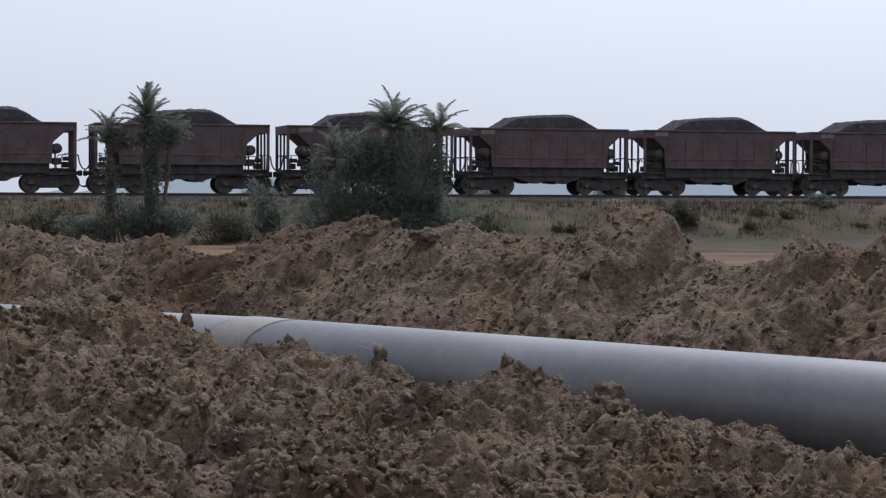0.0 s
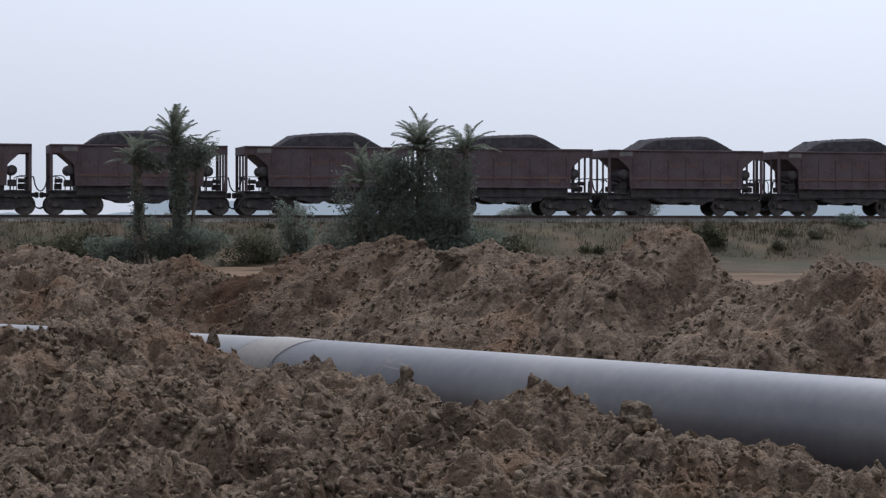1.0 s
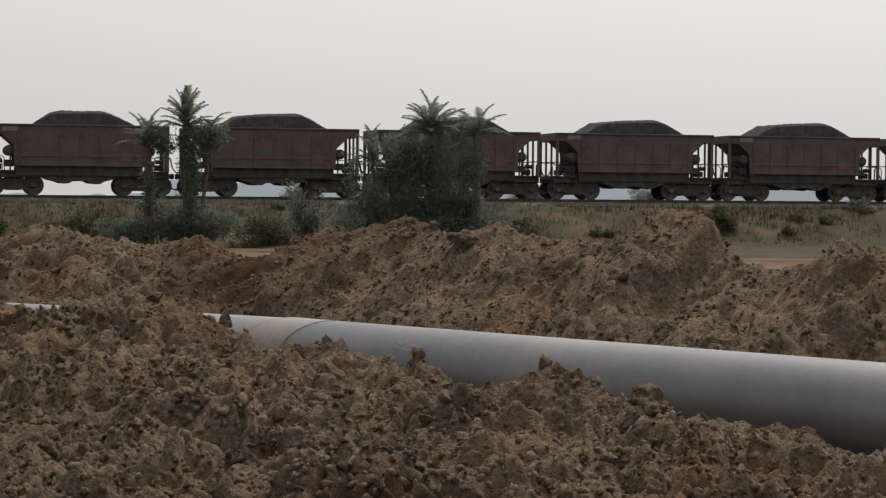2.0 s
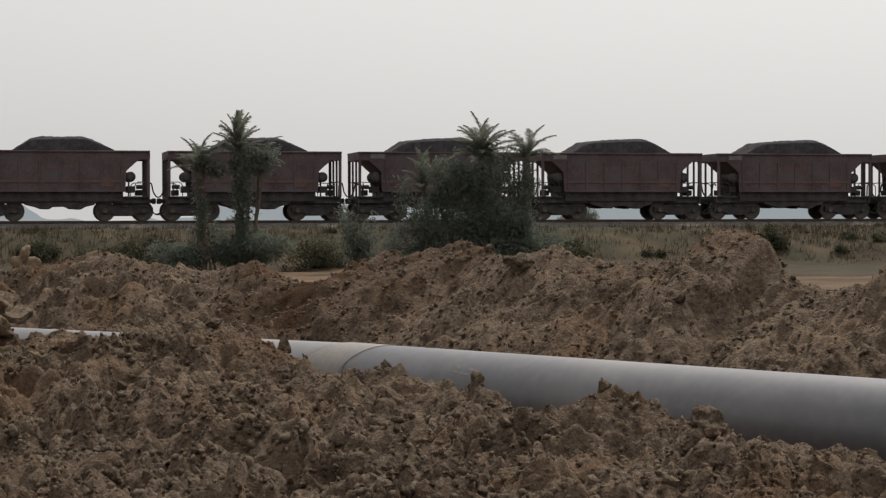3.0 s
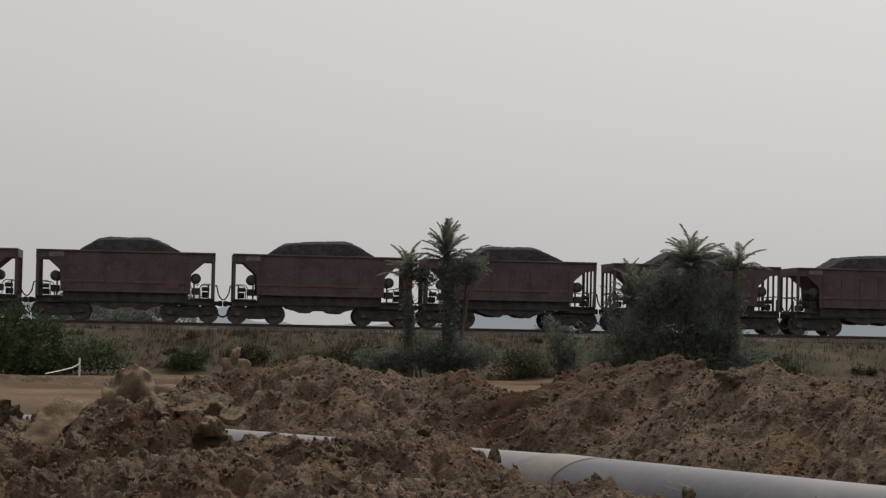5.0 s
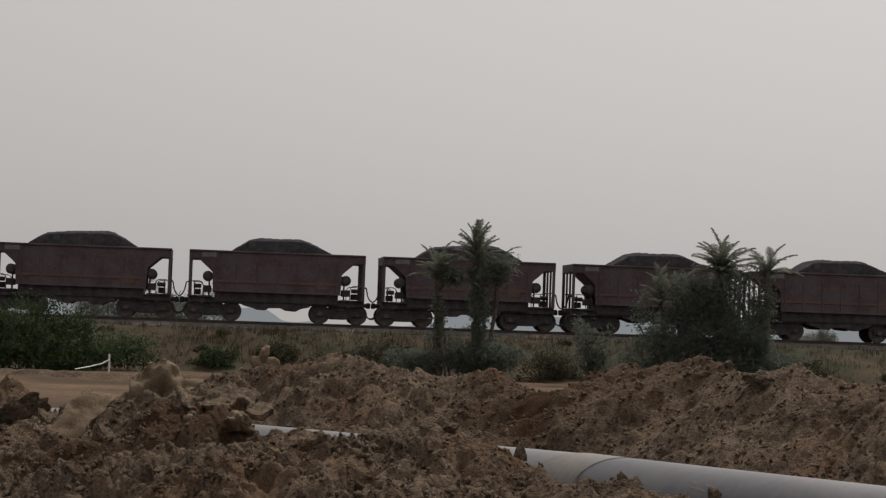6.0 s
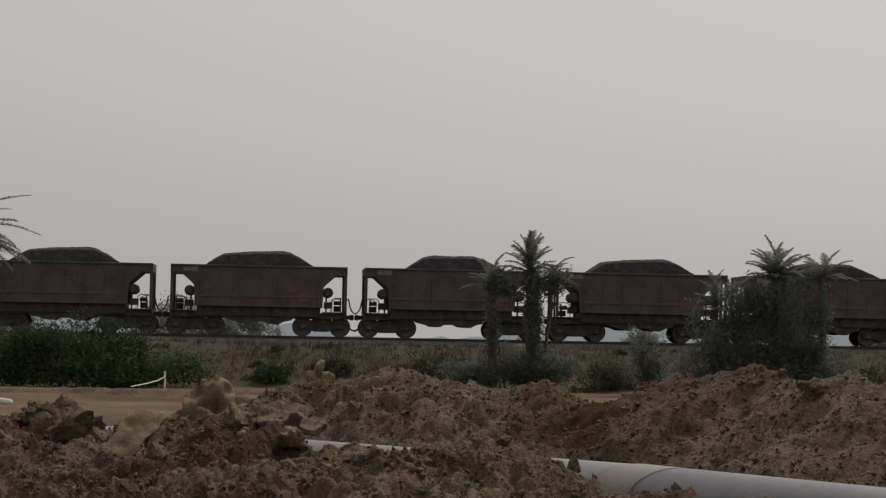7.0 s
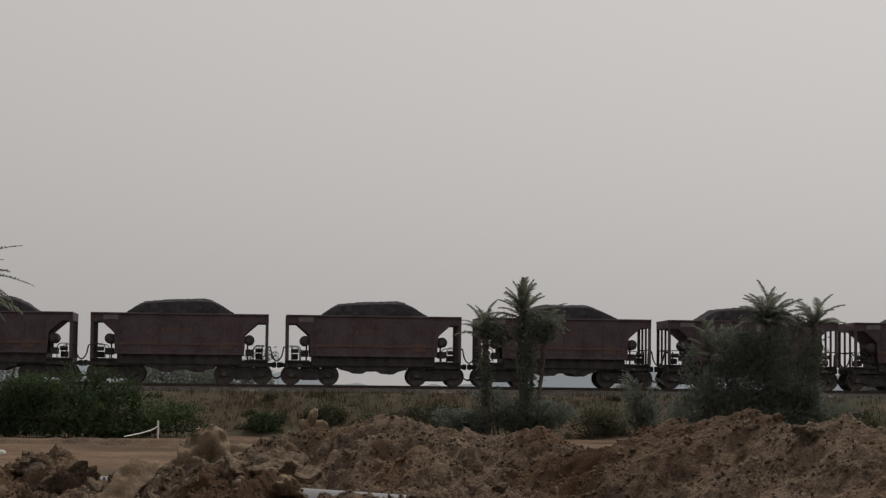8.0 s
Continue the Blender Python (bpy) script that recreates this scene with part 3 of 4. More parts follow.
def build_wagon(short=False):
    wagon = new("hopper_wagon")
    tagged(wagon, "maroon-brown coal hopper wagon heaped with black coal", "railway wagon", "wagons of the coal train")
    for s in (-1, 1):
        bm = bmesh.new()
        out = [(-HALF, TOP), (-HALF, TOP - 0.46), (-4.02, TOP - 0.46), (-3.36, 2.58), (-3.30, 1.5), (3.30, 1.5), (3.36, 2.58), (4.02, TOP - 0.46), (HALF, TOP - 0.46), (HALF, TOP)]
        slab_from(bm, out, s * 1.56, s * 1.62)
        side = part("side_wall", bm, M["maroon"], wagon)
        for x in np.linspace(-3.1, 3.1, 7):
            bm = bmesh.new()
            box(bm, (x, s * 1.645, 2.36), (0.09, 0.05, 1.55), bevel=0.012)
            part("rib", bm, M["maroon"], side)
        bm = bmesh.new()
        box(bm, (0, s * 1.640, 2.02), (6.5, 0.03, 0.13), bevel=0.008)
        part("band", bm, M["stripe"], side, "faded rusty red band")
        bm = bmesh.new()
        box(bm, (0, s * 1.655, 1.53), (6.62, 0.05, 0.10), bevel=0.01)
        part("lower_rail", bm, M["maroon"], side)
        bm = bmesh.new()
        box(bm, (0, s * 1.65, TOP - 0.045), (2 * HALF, 0.09, 0.09), bevel=0.015)
        part("top_rail", bm, M["maroon"], side)
        bm = bmesh.new()
        box(bm, (-3.55, s * 1.63, TOP - 0.24), (0.75, 0.016, 0.24))
        part("marking_panel", bm, M["plate"], side, "pale painted marking panel")
        for i, (dx, w) in enumerate(((-0.95, 0.22), (-0.62, 0.16), (-0.36, 0.26), (0.02, 0.2), (0.3, 0.12), (0.52, 0.24))):
            bm = bmesh.new()
            box(bm, (dx, s * 1.626, 2.75), (w, 0.012, 0.2))
            part("marking_bar", bm, M["stripe"], side, "worn painted marking")
        bm = bmesh.new()
        box(bm, (2.35, s * 1.634, 1.95), (0.7, 0.02, 0.42), bevel=0.006)
        part("data_plate", bm, M["stripe"], side, "worn reddish data plate")
    for s in (-1, 1):
        bm = bmesh.new()   # the sloped end sheet of the hopper
        box(bm, (s * 3.3, 0, 2.52), (0.05, 3.1, 2.9), Matrix.Rotation(s * radians(42), 4, "Y"))
        part("slope_sheet", bm, M["maroon"], wagon)
        bm = bmesh.new()
        box(bm, (s * (HALF - 0.05), 0, TOP - 0.23), (0.09, 3.1, 0.45), bevel=0.01)
        part("end_beam", bm, M["maroon"], wagon)
        for y in (-1.55, -0.5, 0.5, 1.55):
            bm = bmesh.new()
            w = 0.15 if abs(y) > 1 else 0.10
            box(bm, (s * (HALF - 0.08), y, 2.2), (w, 0.10, 1.95), bevel=0.01)
            part("end_post", bm, M["maroon"], wagon)
        bm = bmesh.new()
        box(bm, (s * 3.95, 0, 1.22), (1.25, 2.9, 0.09), bevel=0.01)
        part("end_platform", bm, M["iron"], wagon)
        bm = bmesh.new()   # handrail along the platform and across the end
        tube(bm, [(s * (HALF - 0.1), -1.6, 2.02), (s * (HALF - 0.1), 1.6, 2.02)], 0.03)
        tube(bm, [(s * (HALF - 0.2), -1.5, 2.0), (s * 3.98, -1.5, 2.0), (s * 3.86, -1.5, 1.93), (s * 3.8, -1.5, 1.8), (s * 3.8, -1.5, 1.27)], 0.025)
        tube(bm, [(s * (HALF - 0.2), 1.5, 2.0), (s * 3.98, 1.5, 2.0), (s * 3.86, 1.5, 1.93), (s * 3.8, 1.5, 1.8), (s * 3.8, 1.5, 1.27)], 0.025)
        part("handrail", bm, M["iron"], wagon)
        bm = bmesh.new()   # air reservoir under the slope
        rod(bm, (s * 3.58, -1.45, 2.27), (s * 3.58, -0.1, 2.27), 0.27, sides=16)
        rod(bm, (s * 3.58, -1.52, 2.27), (s * 3.58, -1.45, 2.27), 0.15, 0.27, 16)
        part("air_reservoir", bm, M["iron"], wagon)
        bm = bmesh.new()
        box(bm, (s * 3.6, -0.9, 1.62), (0.42, 0.9, 0.34), bevel=0.03)
        box(bm, (s * 4.1, -0.5, 1.45), (0.36, 0.6, 0.30), bevel=0.03)
        rod(bm, (s * 3.9, -1.0, 1.75), (s * 4.3, -1.0, 1.75), 0.11, sides=12)
        rod(bm, (s * 3.5, -1.25, 1.27), (s * 3.5, -1.25, 2.1), 0.045)
        rod(bm, (s * 4.25, -1.2, 1.27), (s * 4.25, -1.2, 1.95), 0.035)
        part("brake_gear", bm, M["iron"], wagon)
        bm = bmesh.new()
        box(bm, (s * (HALF + 0.10), 0, 1.02), (0.34, 0.24, 0.22), bevel=0.03)
        box(bm, (s * (HALF + 0.32), s * 0.07, 1.02), (0.24, 0.20, 0.30), bevel=0.05)
        part("coupler", bm, M["iron"], wagon)
        bm = bmesh.new()
        box(bm, (s * (HALF - 0.06), 0, 1.04), (0.12, 2.8, 0.36), bevel=0.015)
        part("headstock", bm, M["iron"], wagon)
    e = HALF + 0.02   # brake hoses drooping to the next wagon
    for y, z0, drop in ((-0.9, 0.82, 0.52), (-0.35, 0.84, 0.5)):
        bm = bmesh.new()
        tube(bm, [(e + 0.84 * i / 10, y, z0 - drop * math.sin(math.pi * i / 10) ** 0.6) for i in range(11)], 0.035)
        part("brake_hose", bm, M["hose"], wagon)
    bm = bmesh.new()
    tube(bm, [(e - 0.12, -1.2, 1.25), (e - 0.1, -1.2, 1.85), (e + 0.06, -1.2, 1.96)] + [(e + 0.08 + 0.7 * i / 8, -1.2, 1.93 - 0.72 * math.sin(math.pi * i / 8) ** 0.55) for i in range(9)] + [(e + 0.86, -1.2, 1.96), (e + 0.95, -1.2, 1.85)], 0.04)
    part("brake_hose", bm, M["hose"], wagon)
    v, f = coal_mesh(short)
    tagged(sheet("coal_load", v, f, M["coal"], wagon), "rounded heap of black coal")
    bm = bmesh.new()
    for y in (-1.25, 1.25):
        box(bm, (0, y, 1.05), (9.0, 0.12, 0.30), bevel=0.01)
    box(bm, (0, 0, 1.08), (9.0, 0.5, 0.26), bevel=0.01)
    for x in (-3.29, -1.9, 0, 1.9, 3.29):
        box(bm, (x, 0, 1.1), (0.22, 2.5, 0.22))
    part("underframe", bm, M["iron"], wagon)
    for s in (-1, 1):
        bm = bmesh.new()   # discharge chutes, wavy along their lower edge
        out = [(-1.75, 1.5), (-1.75, 0.86), (-1.55, 0.80), (-1.2, 0.72), (-0.95, 0.62), (-0.55, 0.60), (-0.35, 0.72), (0.3, 0.74), (0.55, 0.62), (1.05, 0.58), (1.3, 0.72), (1.75, 0.82), (1.75, 1.5)]
        slab_from(bm, out, s * 0.62, s * 1.38)
        part("discharge_chute", bm, M["iron"], wagon)
    bm = bmesh.new()
    box(bm, (0, 0, 1.25), (6.4, 2.9, 0.5))
    part("hopper_floor", bm, M["iron"], wagon)
    for s in (-1, 1):
        bogie = new("bogie")
        bogie.parent = wagon
        bogie.location = (s * BOGIE, 0, 0)
        for y in (-1.02, 1.02):
            bm = bmesh.new()
            out = [(-1.28, 0.42), (-1.28, 0.68), (-0.75, 0.78), (-0.35, 0.92), (0.35, 0.92), (0.75, 0.78), (1.28, 0.68), (1.28, 0.42), (0.7, 0.40), (0.35, 0.24), (-0.35, 0.24), (-0.7, 0.40)]
            slab_from(bm, out, y - 0.07, y + 0.07)
            part("side_frame", bm, M["iron"], bogie)
            for x in (-AXLE, AXLE):
                bm = bmesh.new()
                rod(bm, (x, y - 0.14, 0.52), (x, y + 0.14, 0.52), 0.13, sides=12)
                part("axle_box", bm, M["wheel"], bogie)
            bm = bmesh.new()
            for x in (-0.16, 0.0, 0.16):
                rod(bm, (x, y, 0.26), (x, y, 0.6), 0.075, sides=8)
            part("spring_nest", bm, M["iron"], bogie)
        bm = bmesh.new()
        box(bm, (0, 0, 0.78), (0.4, 2.3, 0.24), bevel=0.03)
        part("bolster", bm, M["iron"], bogie)
        for x in (-AXLE, AXLE):
            bm = bmesh.new()
            rod(bm, (0, -1.0, 0), (0, 1.0, 0), 0.085, sides=10)
            for y in (-0.84, 0.84):
                q = 1 if y > 0 else -1
                rod(bm, (0, y - 0.055, 0), (0, y + 0.055, 0), WHEEL_R, sides=32)
                rod(bm, (0, y - q * 0.095, 0), (0, y - q * 0.055, 0), WHEEL_R + 0.028, sides=32)
                rod(bm, (0, y + q * 0.055, 0), (0, y + q * 0.12, 0), 0.15, 0.12, 12)
                for a in range(4):
                    box(bm, (0.27 * math.cos(a * math.pi / 2), y + q * 0.06, 0.27 * math.sin(a * math.pi / 2)), (0.10, 0.02, 0.10))
            ws = part("wheelset", bm, M["wheel"], bogie)
            ws.location = (x, 0, WHEEL_R)
    return wagon


# ---- plants ----
def frond_mesh(seed, length, sag=1.0):
    """One arching feather leaf along +x: a rib with two rows of narrow leaflets."""
    rng = np.random.RandomState(seed)
    bm = bmesh.new()
    n, droop, rise = 26, sag * rng.uniform(0.3, 0.55), rng.uniform(0.1, 0.25)
    rib = [Vector((length * (i / n) * (1 - 0.18 * droop * (i / n) ** 2), 0.04 * length * math.sin(3 * i / n + seed), length * (rise * i / n - droop * (i / n) ** 2.3))) for i in range(n + 1)]
    tube(bm, rib[::2], [0.035 * (1 - 0.85 * i / (len(rib[::2]) - 1)) for i in range(len(rib[::2]))], 4)
    for i in range(3, n + 1):
        t = i / n
        reach = length * 0.22 * math.sin(math.pi * min(1, 0.12 + 0.86 * t)) ** 0.6
        way = (rib[i] - rib[i - 1]).normalized()
        for k in (-1, 1):
            for extra in (0.0, 0.5):
                p = rib[i - 1].lerp(rib[i], extra)
                d = (Vector((0, k, 0)) * rng.uniform(0.75, 1.0) + way * rng.uniform(0.5, 0.9) + Vector((0, 0, rng.uniform(-0.25, 0.35)))).normalized()
                w = way * 0.015 * length / 1.6
                tip = p + d * reach * rng.uniform(0.8, 1.1) + Vector((0, 0, -0.12 * reach))
                mid = p.lerp(tip, 0.5) + Vector((0, 0, 0.03 * length))
                a, b, c, e = bm.verts.new(p - w), bm.verts.new(p + w), bm.verts.new(mid + w * 1.2), bm.verts.new(mid - w * 1.2)
                g = bm.verts.new(tip)
                bm.faces.new((a, b, c, e))
                bm.faces.new((e, c, g))
    me = bpy.data.meshes.new("frond")
    bm.to_mesh(me)
    bm.free()
    me.materials.append(M["frond"])
    return me


def build_palm(x, y, z, top, lean, fronds, length, seed, upright, label, girth=0.17, sag=1.0, fall=0.65, skirt=0.25):
    rng = np.random.RandomState(seed)
    palm = new("palm_tree")
    palm.location = (x, y, z)
    tagged(palm, label, "palm tree", "palms before the embankment")
    h = top - z
    bm = bmesh.new()
    pts = [(lean * (i / 14) ** 1.6 + 0.03 * math.sin(i * 1.3 + seed), 0.02 * math.cos(i + seed), h * i / 14 - 0.1) for i in range(15)]
    tube(bm, pts, [girth * (1.35 - 0.45 * i / 14) * (1 + 0.10 * (i % 2)) for i in range(15)], 9)
    for i in range(70):   # stubs of old leaf bases
        t = rng.uniform(0.25, 1)
        k = min(13, int(t * 14))
        p, a = Vector(pts[k]).lerp(Vector(pts[k + 1]), t * 14 - k), rng.uniform(0, 6.28)
        o = Vector((math.cos(a), math.sin(a), 0.9))
        rod(bm, p + o * girth * 0.5, p + o * (girth * 1.2 + 0.05), 0.035, 0.015, 4)
    part("trunk", bm, M["bark"], palm)
    shapes = [frond_mesh(seed * 7 + i, length, sag) for i in range(4)]
    for i in range(fronds):
        ob = new("frond", shapes[i % 4])
        ob.parent = palm
        t = i / fronds
        tilt = -(upright - (upright - 8) * t ** fall) + rng.uniform(-8, 8)
        ob.matrix_basis = Matrix.Translation((pts[14][0], pts[14][1], h - 0.12 - skirt * t)) @ pose(0, 0, 0, rng.uniform(-15, 15), tilt, i * 137.5 + rng.uniform(-14, 14)) @ Matrix.Diagonal((*[rng.uniform(0.8, 1.1)] * 3, 1))
    return palm


def leaf_cloud(name, blobs, count, size, material, parent, seed, gap=0.45):
    """Many small bent leaves through a few rounded clumps, with gaps between sprays."""
    rng = np.random.RandomState(seed)
    base = np.array(blobs, float)          # x, y, z, rx, ry, rz
    split = np.repeat(base, 7, 0)          # each clump breaks up into smaller, uneven ones
    split[:, :3] += rng.uniform(-0.75, 0.75, (len(split), 3)) * split[:, 3:]
    split[:, 3:] *= rng.uniform(0.3, 0.6, (len(split), 1))
    blobs = np.concatenate([base * (1, 1, 1, 0.8, 0.8, 0.8), split])
    blobs[:, 2] = np.maximum(blobs[:, 2], 0.25 * blobs[:, 5])
    vol = blobs[:, 3] * blobs[:, 4] * blobs[:, 5]
    which = rng.choice(len(blobs), count, p=vol / vol.sum())
    d = rng.normal(size=(count, 3))
    d /= np.linalg.norm(d, axis=1)[:, None]
    r = rng.uniform(0.15, 1.0, count) ** 0.5
    # uneven outline: reach varies with the direction
    wave = 1 + 0.22 * np.sin(d[:, 0] * 5 + which * 1.7 + seed) * np.cos(d[:, 2] * 6 + which) + 0.13 * np.sin(d[:, 1] * 11 + d[:, 2] * 9 + seed)
    p = blobs[which, :3] + d * (r * wave)[:, None] * blobs[which, 3:]
    # leaves gather round spray centres
    centre = p[rng.randint(0, count, max(12, count // 28))]
    near = centre[rng.randint(0, len(centre), count)]
    pull = rng.uniform(0, 1, count) < gap
    p = np.where(pull[:, None], near + rng.normal(size=(count, 3)) * 0.17 * blobs[which, 3:].mean(1)[:, None], p)
    turns = random_turns(rng, count)
    s = size * rng.uniform(0.6, 1.4, count)
    shape = np.array([(-1, 0, 0), (0, -0.33, 0.1), (1, 0, -0.15), (0, 0.33, 0.1)])
    v = np.einsum("nij,kj->nki", turns, shape) * s[:, None, None] + p[:, None, :]
    f = np.arange(count * 4).reshape(-1, 4)
    return sheet(name, v.reshape(-1, 3), f, material, parent, smooth=False)


def build_bush(x, y, z, blobs, count, size, seed, label, material="leaf", category="bush", stems=7):
    rng = np.random.RandomState(seed)
    bush = new("bush")
    bush.location = (x, y, z)
    tagged(bush, label, category, "scrub along the embankment")
    for i in range(stems):
        bm = bmesh.new()
        b = blobs[i % len(blobs)]
        foot = Vector((b[0] * 0.6 + rng.uniform(-0.3, 0.3), b[1] * 0.5, -0.15))
        tip = Vector((b[0] + rng.uniform(-0.6, 0.6) * b[3], b[1] + rng.uniform(-0.5, 0.5) * b[4], b[2] + 0.6 * b[5]))
        mid = foot.lerp(tip, 0.5) + Vector((rng.uniform(-0.2, 0.2), rng.uniform(-0.2, 0.2), 0.15))
        tube(bm, [foot, foot.lerp(mid, 0.5), mid, mid.lerp(tip, 0.6), tip], [0.07, 0.06, 0.045, 0.03, 0.01], 5)
        for k in range(5):
            q = mid.lerp(tip, rng.uniform(0, 0.9))
            tube(bm, [q, q + Vector((rng.uniform(-0.7, 0.7) * b[3], rng.uniform(-0.4, 0.4) * b[4], rng.uniform(0.1, 0.6) * b[5]))], [0.022, 0.006], 4)
        part("stem", bm, M["bark"], bush)
    leaf_cloud("crown", blobs, count, size, M[material], bush, seed)
    return bush


def build_grass(count, seed):
    rng = np.random.RandomState(seed)
    x = rng.uniform(-30, 75, count)
    y = 97.6 + 6.6 * rng.uniform(0, 1, count) ** 0.9
    thick = fbm(x * 0.25, y * 0.4, 141)
    keep = rng.uniform(-0.9, 0.9, count) < thick + 0.3
    x, y = x[keep], y[keep]
    z = np.interp(y, [97.0, 97.8, 98.8, 100.0, 101.2, 102.4, 103.6, 104.6], [-0.15, 0, 0.35, 0.85, 1.3, 1.72, 1.98, 2.06]) - 0.05
    allv = []
    for k in range(6):
        a, h = rng.uniform(0, 6.28, len(x)), rng.uniform(0.12, 0.42, len(x))
        bx, by = x + rng.normal(0, 0.1, len(x)), y + rng.normal(0, 0.1, len(x))
        w, lean = 0.022, rng.uniform(0.05, 0.3, len(x))
        ca, sa = np.cos(a), np.sin(a)
        allv.append(np.stack([np.stack([bx - w * sa, by + w * ca, z], -1), np.stack([bx + w * sa, by - w * ca, z], -1), np.stack([bx + lean * ca, by + lean * sa, z + h], -1)], 1))
    v = np.concatenate(allv).reshape(-1, 3)
    ob = sheet("grass", v, np.arange(len(v)).reshape(-1, 3), M["grass"], smooth=False)
    tagged(ob, "dry brown-green grass tufts on the embankment slope", "grass", kind="stuff")


# ---- pipe and small things ----
PIPE_R = 0.49


def pipe_point(u):
    x, y = plan(u, 0.0)
    return Vector((x, y, 0.5 - 0.02 * max(0, u - 12)))


def build_pipe():
    pipe = new("water_pipe")
    tagged(pipe, "large grey-blue coated steel pipe lying along the trench", "pipe")
    cuts = [-9.0, 8.35, 20.3, 31.5]
    for a, b in zip(cuts, cuts[1:]):
        bm = bmesh.new()
        pa, pb = pipe_point(a + 0.01), pipe_point(b - 0.01)
        pts = [pa.lerp(pb, i / 16) for i in range(17)]
        tube(bm, pts, PIPE_R, 64)
        part("pipe_length", bm, M["pipe"], pipe, smooth=True)
    for u in cuts[1:-1]:
        bm = bmesh.new()
        tube(bm, [pipe_point(u - 0.02), pipe_point(u + 0.02)], PIPE_R + 0.003, 64)
        part("weld", bm, M["seam"], pipe, "dark ring weld", smooth=True)
    side, up = Vector((PIPE_SIDE[0], PIPE_SIDE[1], 0)), Vector((0, 0, 1))
    for u0, u1, a0, w in ((6.2, 6.5, -58, 2.5), (6.05, 6.25, -53, 3.5), (6.37, 6.47, -50, 5), (5.95, 6.05, -62, 2)):   # scuffs in the coating
        bm = bmesh.new()
        rows = [[bm.verts.new(pipe_point(u0 + (u1 - u0) * i / 4) + (side * math.sin(radians(a)) + up * math.cos(radians(a))) * (PIPE_R + 0.003)) for a in (a0 + i, a0 + i + w)] for i in range(5)]
        for r0, r1 in zip(rows, rows[1:]):
            bm.faces.new((r0[0], r0[1], r1[1], r1[0]))
        part("scuff", bm, M["plate"], pipe, "pale scuff mark")
    # a slanting paper wrap with a dark edge beside the weld
    for name, u0, width, rad, material, note in (("joint_wrap", 7.98, 0.76, 0.004, "wrap", "tan joint wrap"), ("wrap_edge", 7.965, 0.012, 0.006, "seam", "dark slanting seam"), ("wrap_edge", 8.74, 0.010, 0.006, "seam", "dark slanting seam")):
        bm = bmesh.new()
        way = (pipe_point(10) - pipe_point(0)).normalized()
        side = Vector((PIPE_SIDE[0], PIPE_SIDE[1], 0))
        up = side.cross(way) if side.cross(way).z > 0 else way.cross(side)
        rows = []
        for i in range(49):
            a = 2 * math.pi * i / 48
            slant = -0.45 * math.sin(a)
            q = (side * math.sin(a) + up * math.cos(a)) * (PIPE_R + rad)
            rows.append((bm.verts.new(pipe_point(u0 + slant) + q), bm.verts.new(pipe_point(u0 + slant + width) + q)))
        for r0, r1 in zip(rows, rows[1:]):
            bm.faces.new((r0[0], r0[1], r1[1], r1[0]))
        part(name, bm, M[material], pipe, note, smooth=True)


def build_block(name, u, v, z, size, turn, seed, label, material="clod", group="boulders of clay on the spoil", detail=4):
    """A broken lump of clay with flat faces and a crumbled skin."""
    bm = bmesh.new()
    bmesh.ops.create_icosphere(bm, subdivisions=detail, radius=1)
    rng = np.random.RandomState(seed)
    cuts = [(Vector(rng.normal(size=3)).normalized(), rng.uniform(0.3, 0.62)) for _ in range(12)]
    off = Vector(rng.uniform(-30, 30, 3))
    for w in bm.verts:
        for n, d in cuts:
            over = w.co.dot(n) - d
            if over > 0:
                w.co -= n * over * 0.85
        w.co *= 1.35 + 0.45 * noise.noise(w.co * 1.5 + off) + 0.5 * noise.noise(w.co * 3.2 + off) - 0.3 * abs(noise.noise(w.co * 4 + off)) + 0.2 * noise.noise(w.co * 8 + off) - 0.2 * abs(noise.noise(w.co * 13 + off))
        w.co = Vector((w.co.x * size[0], w.co.y * size[1], w.co.z * size[2]))
    ob = part(name, bm, M[material], smooth=True)
    x, y = plan(u, v)
    ob.matrix_world = pose(x, y, z, *turn)
    return tagged(ob, label, "clay lump", group)


def build_slab(at, rise, lean, size, seed, label, material):
    """A torn sheet of clay crust at (u, v, z): its length climbs by rise degrees, its face leans back by lean degrees."""
    bm = bmesh.new()
    bmesh.ops.create_cube(bm, size=1)
    bmesh.ops.subdivide_edges(bm, edges=bm.edges[:], cuts=19, use_grid_fill=True)
    off = Vector((seed, 3, 7))
    for w in bm.verts:
        p = Vector((w.co.x * size[0], w.co.y * size[1], w.co.z * size[2]))
        p.x *= 1 + 0.25 * noise.noise(p * 2.2 + off) + 0.25 * noise.noise(p * 7 + off)
        p.y *= 1 + 0.3 * noise.noise(p * 2.6 - off) + 0.25 * noise.noise(p * 8 - off)
        p.z += 0.4 * size[2] * noise.noise(p * 2.5 + off) + 0.35 * size[2] * noise.noise(p * 8 + off) - 0.3 * size[2] * abs(noise.noise(p * 5 - off))
        w.co = p
    ob = part("clay_slab", bm, M[material], smooth=True)
    face = Vector((0, -math.cos(radians(lean)), math.sin(radians(lean))))
    up = Vector((0, math.sin(radians(lean)), math.cos(radians(lean))))
    along = Vector((math.cos(radians(rise)), 0, 0)) + up * math.sin(radians(rise))
    across = face.cross(along)
    ob.matrix_world = Matrix.Translation((*plan(at[0], at[1]), at[2])) @ Matrix((along, across, face)).transposed().to_4x4()
    return tagged(ob, label, "clay slab", "boulders of clay on the spoil")


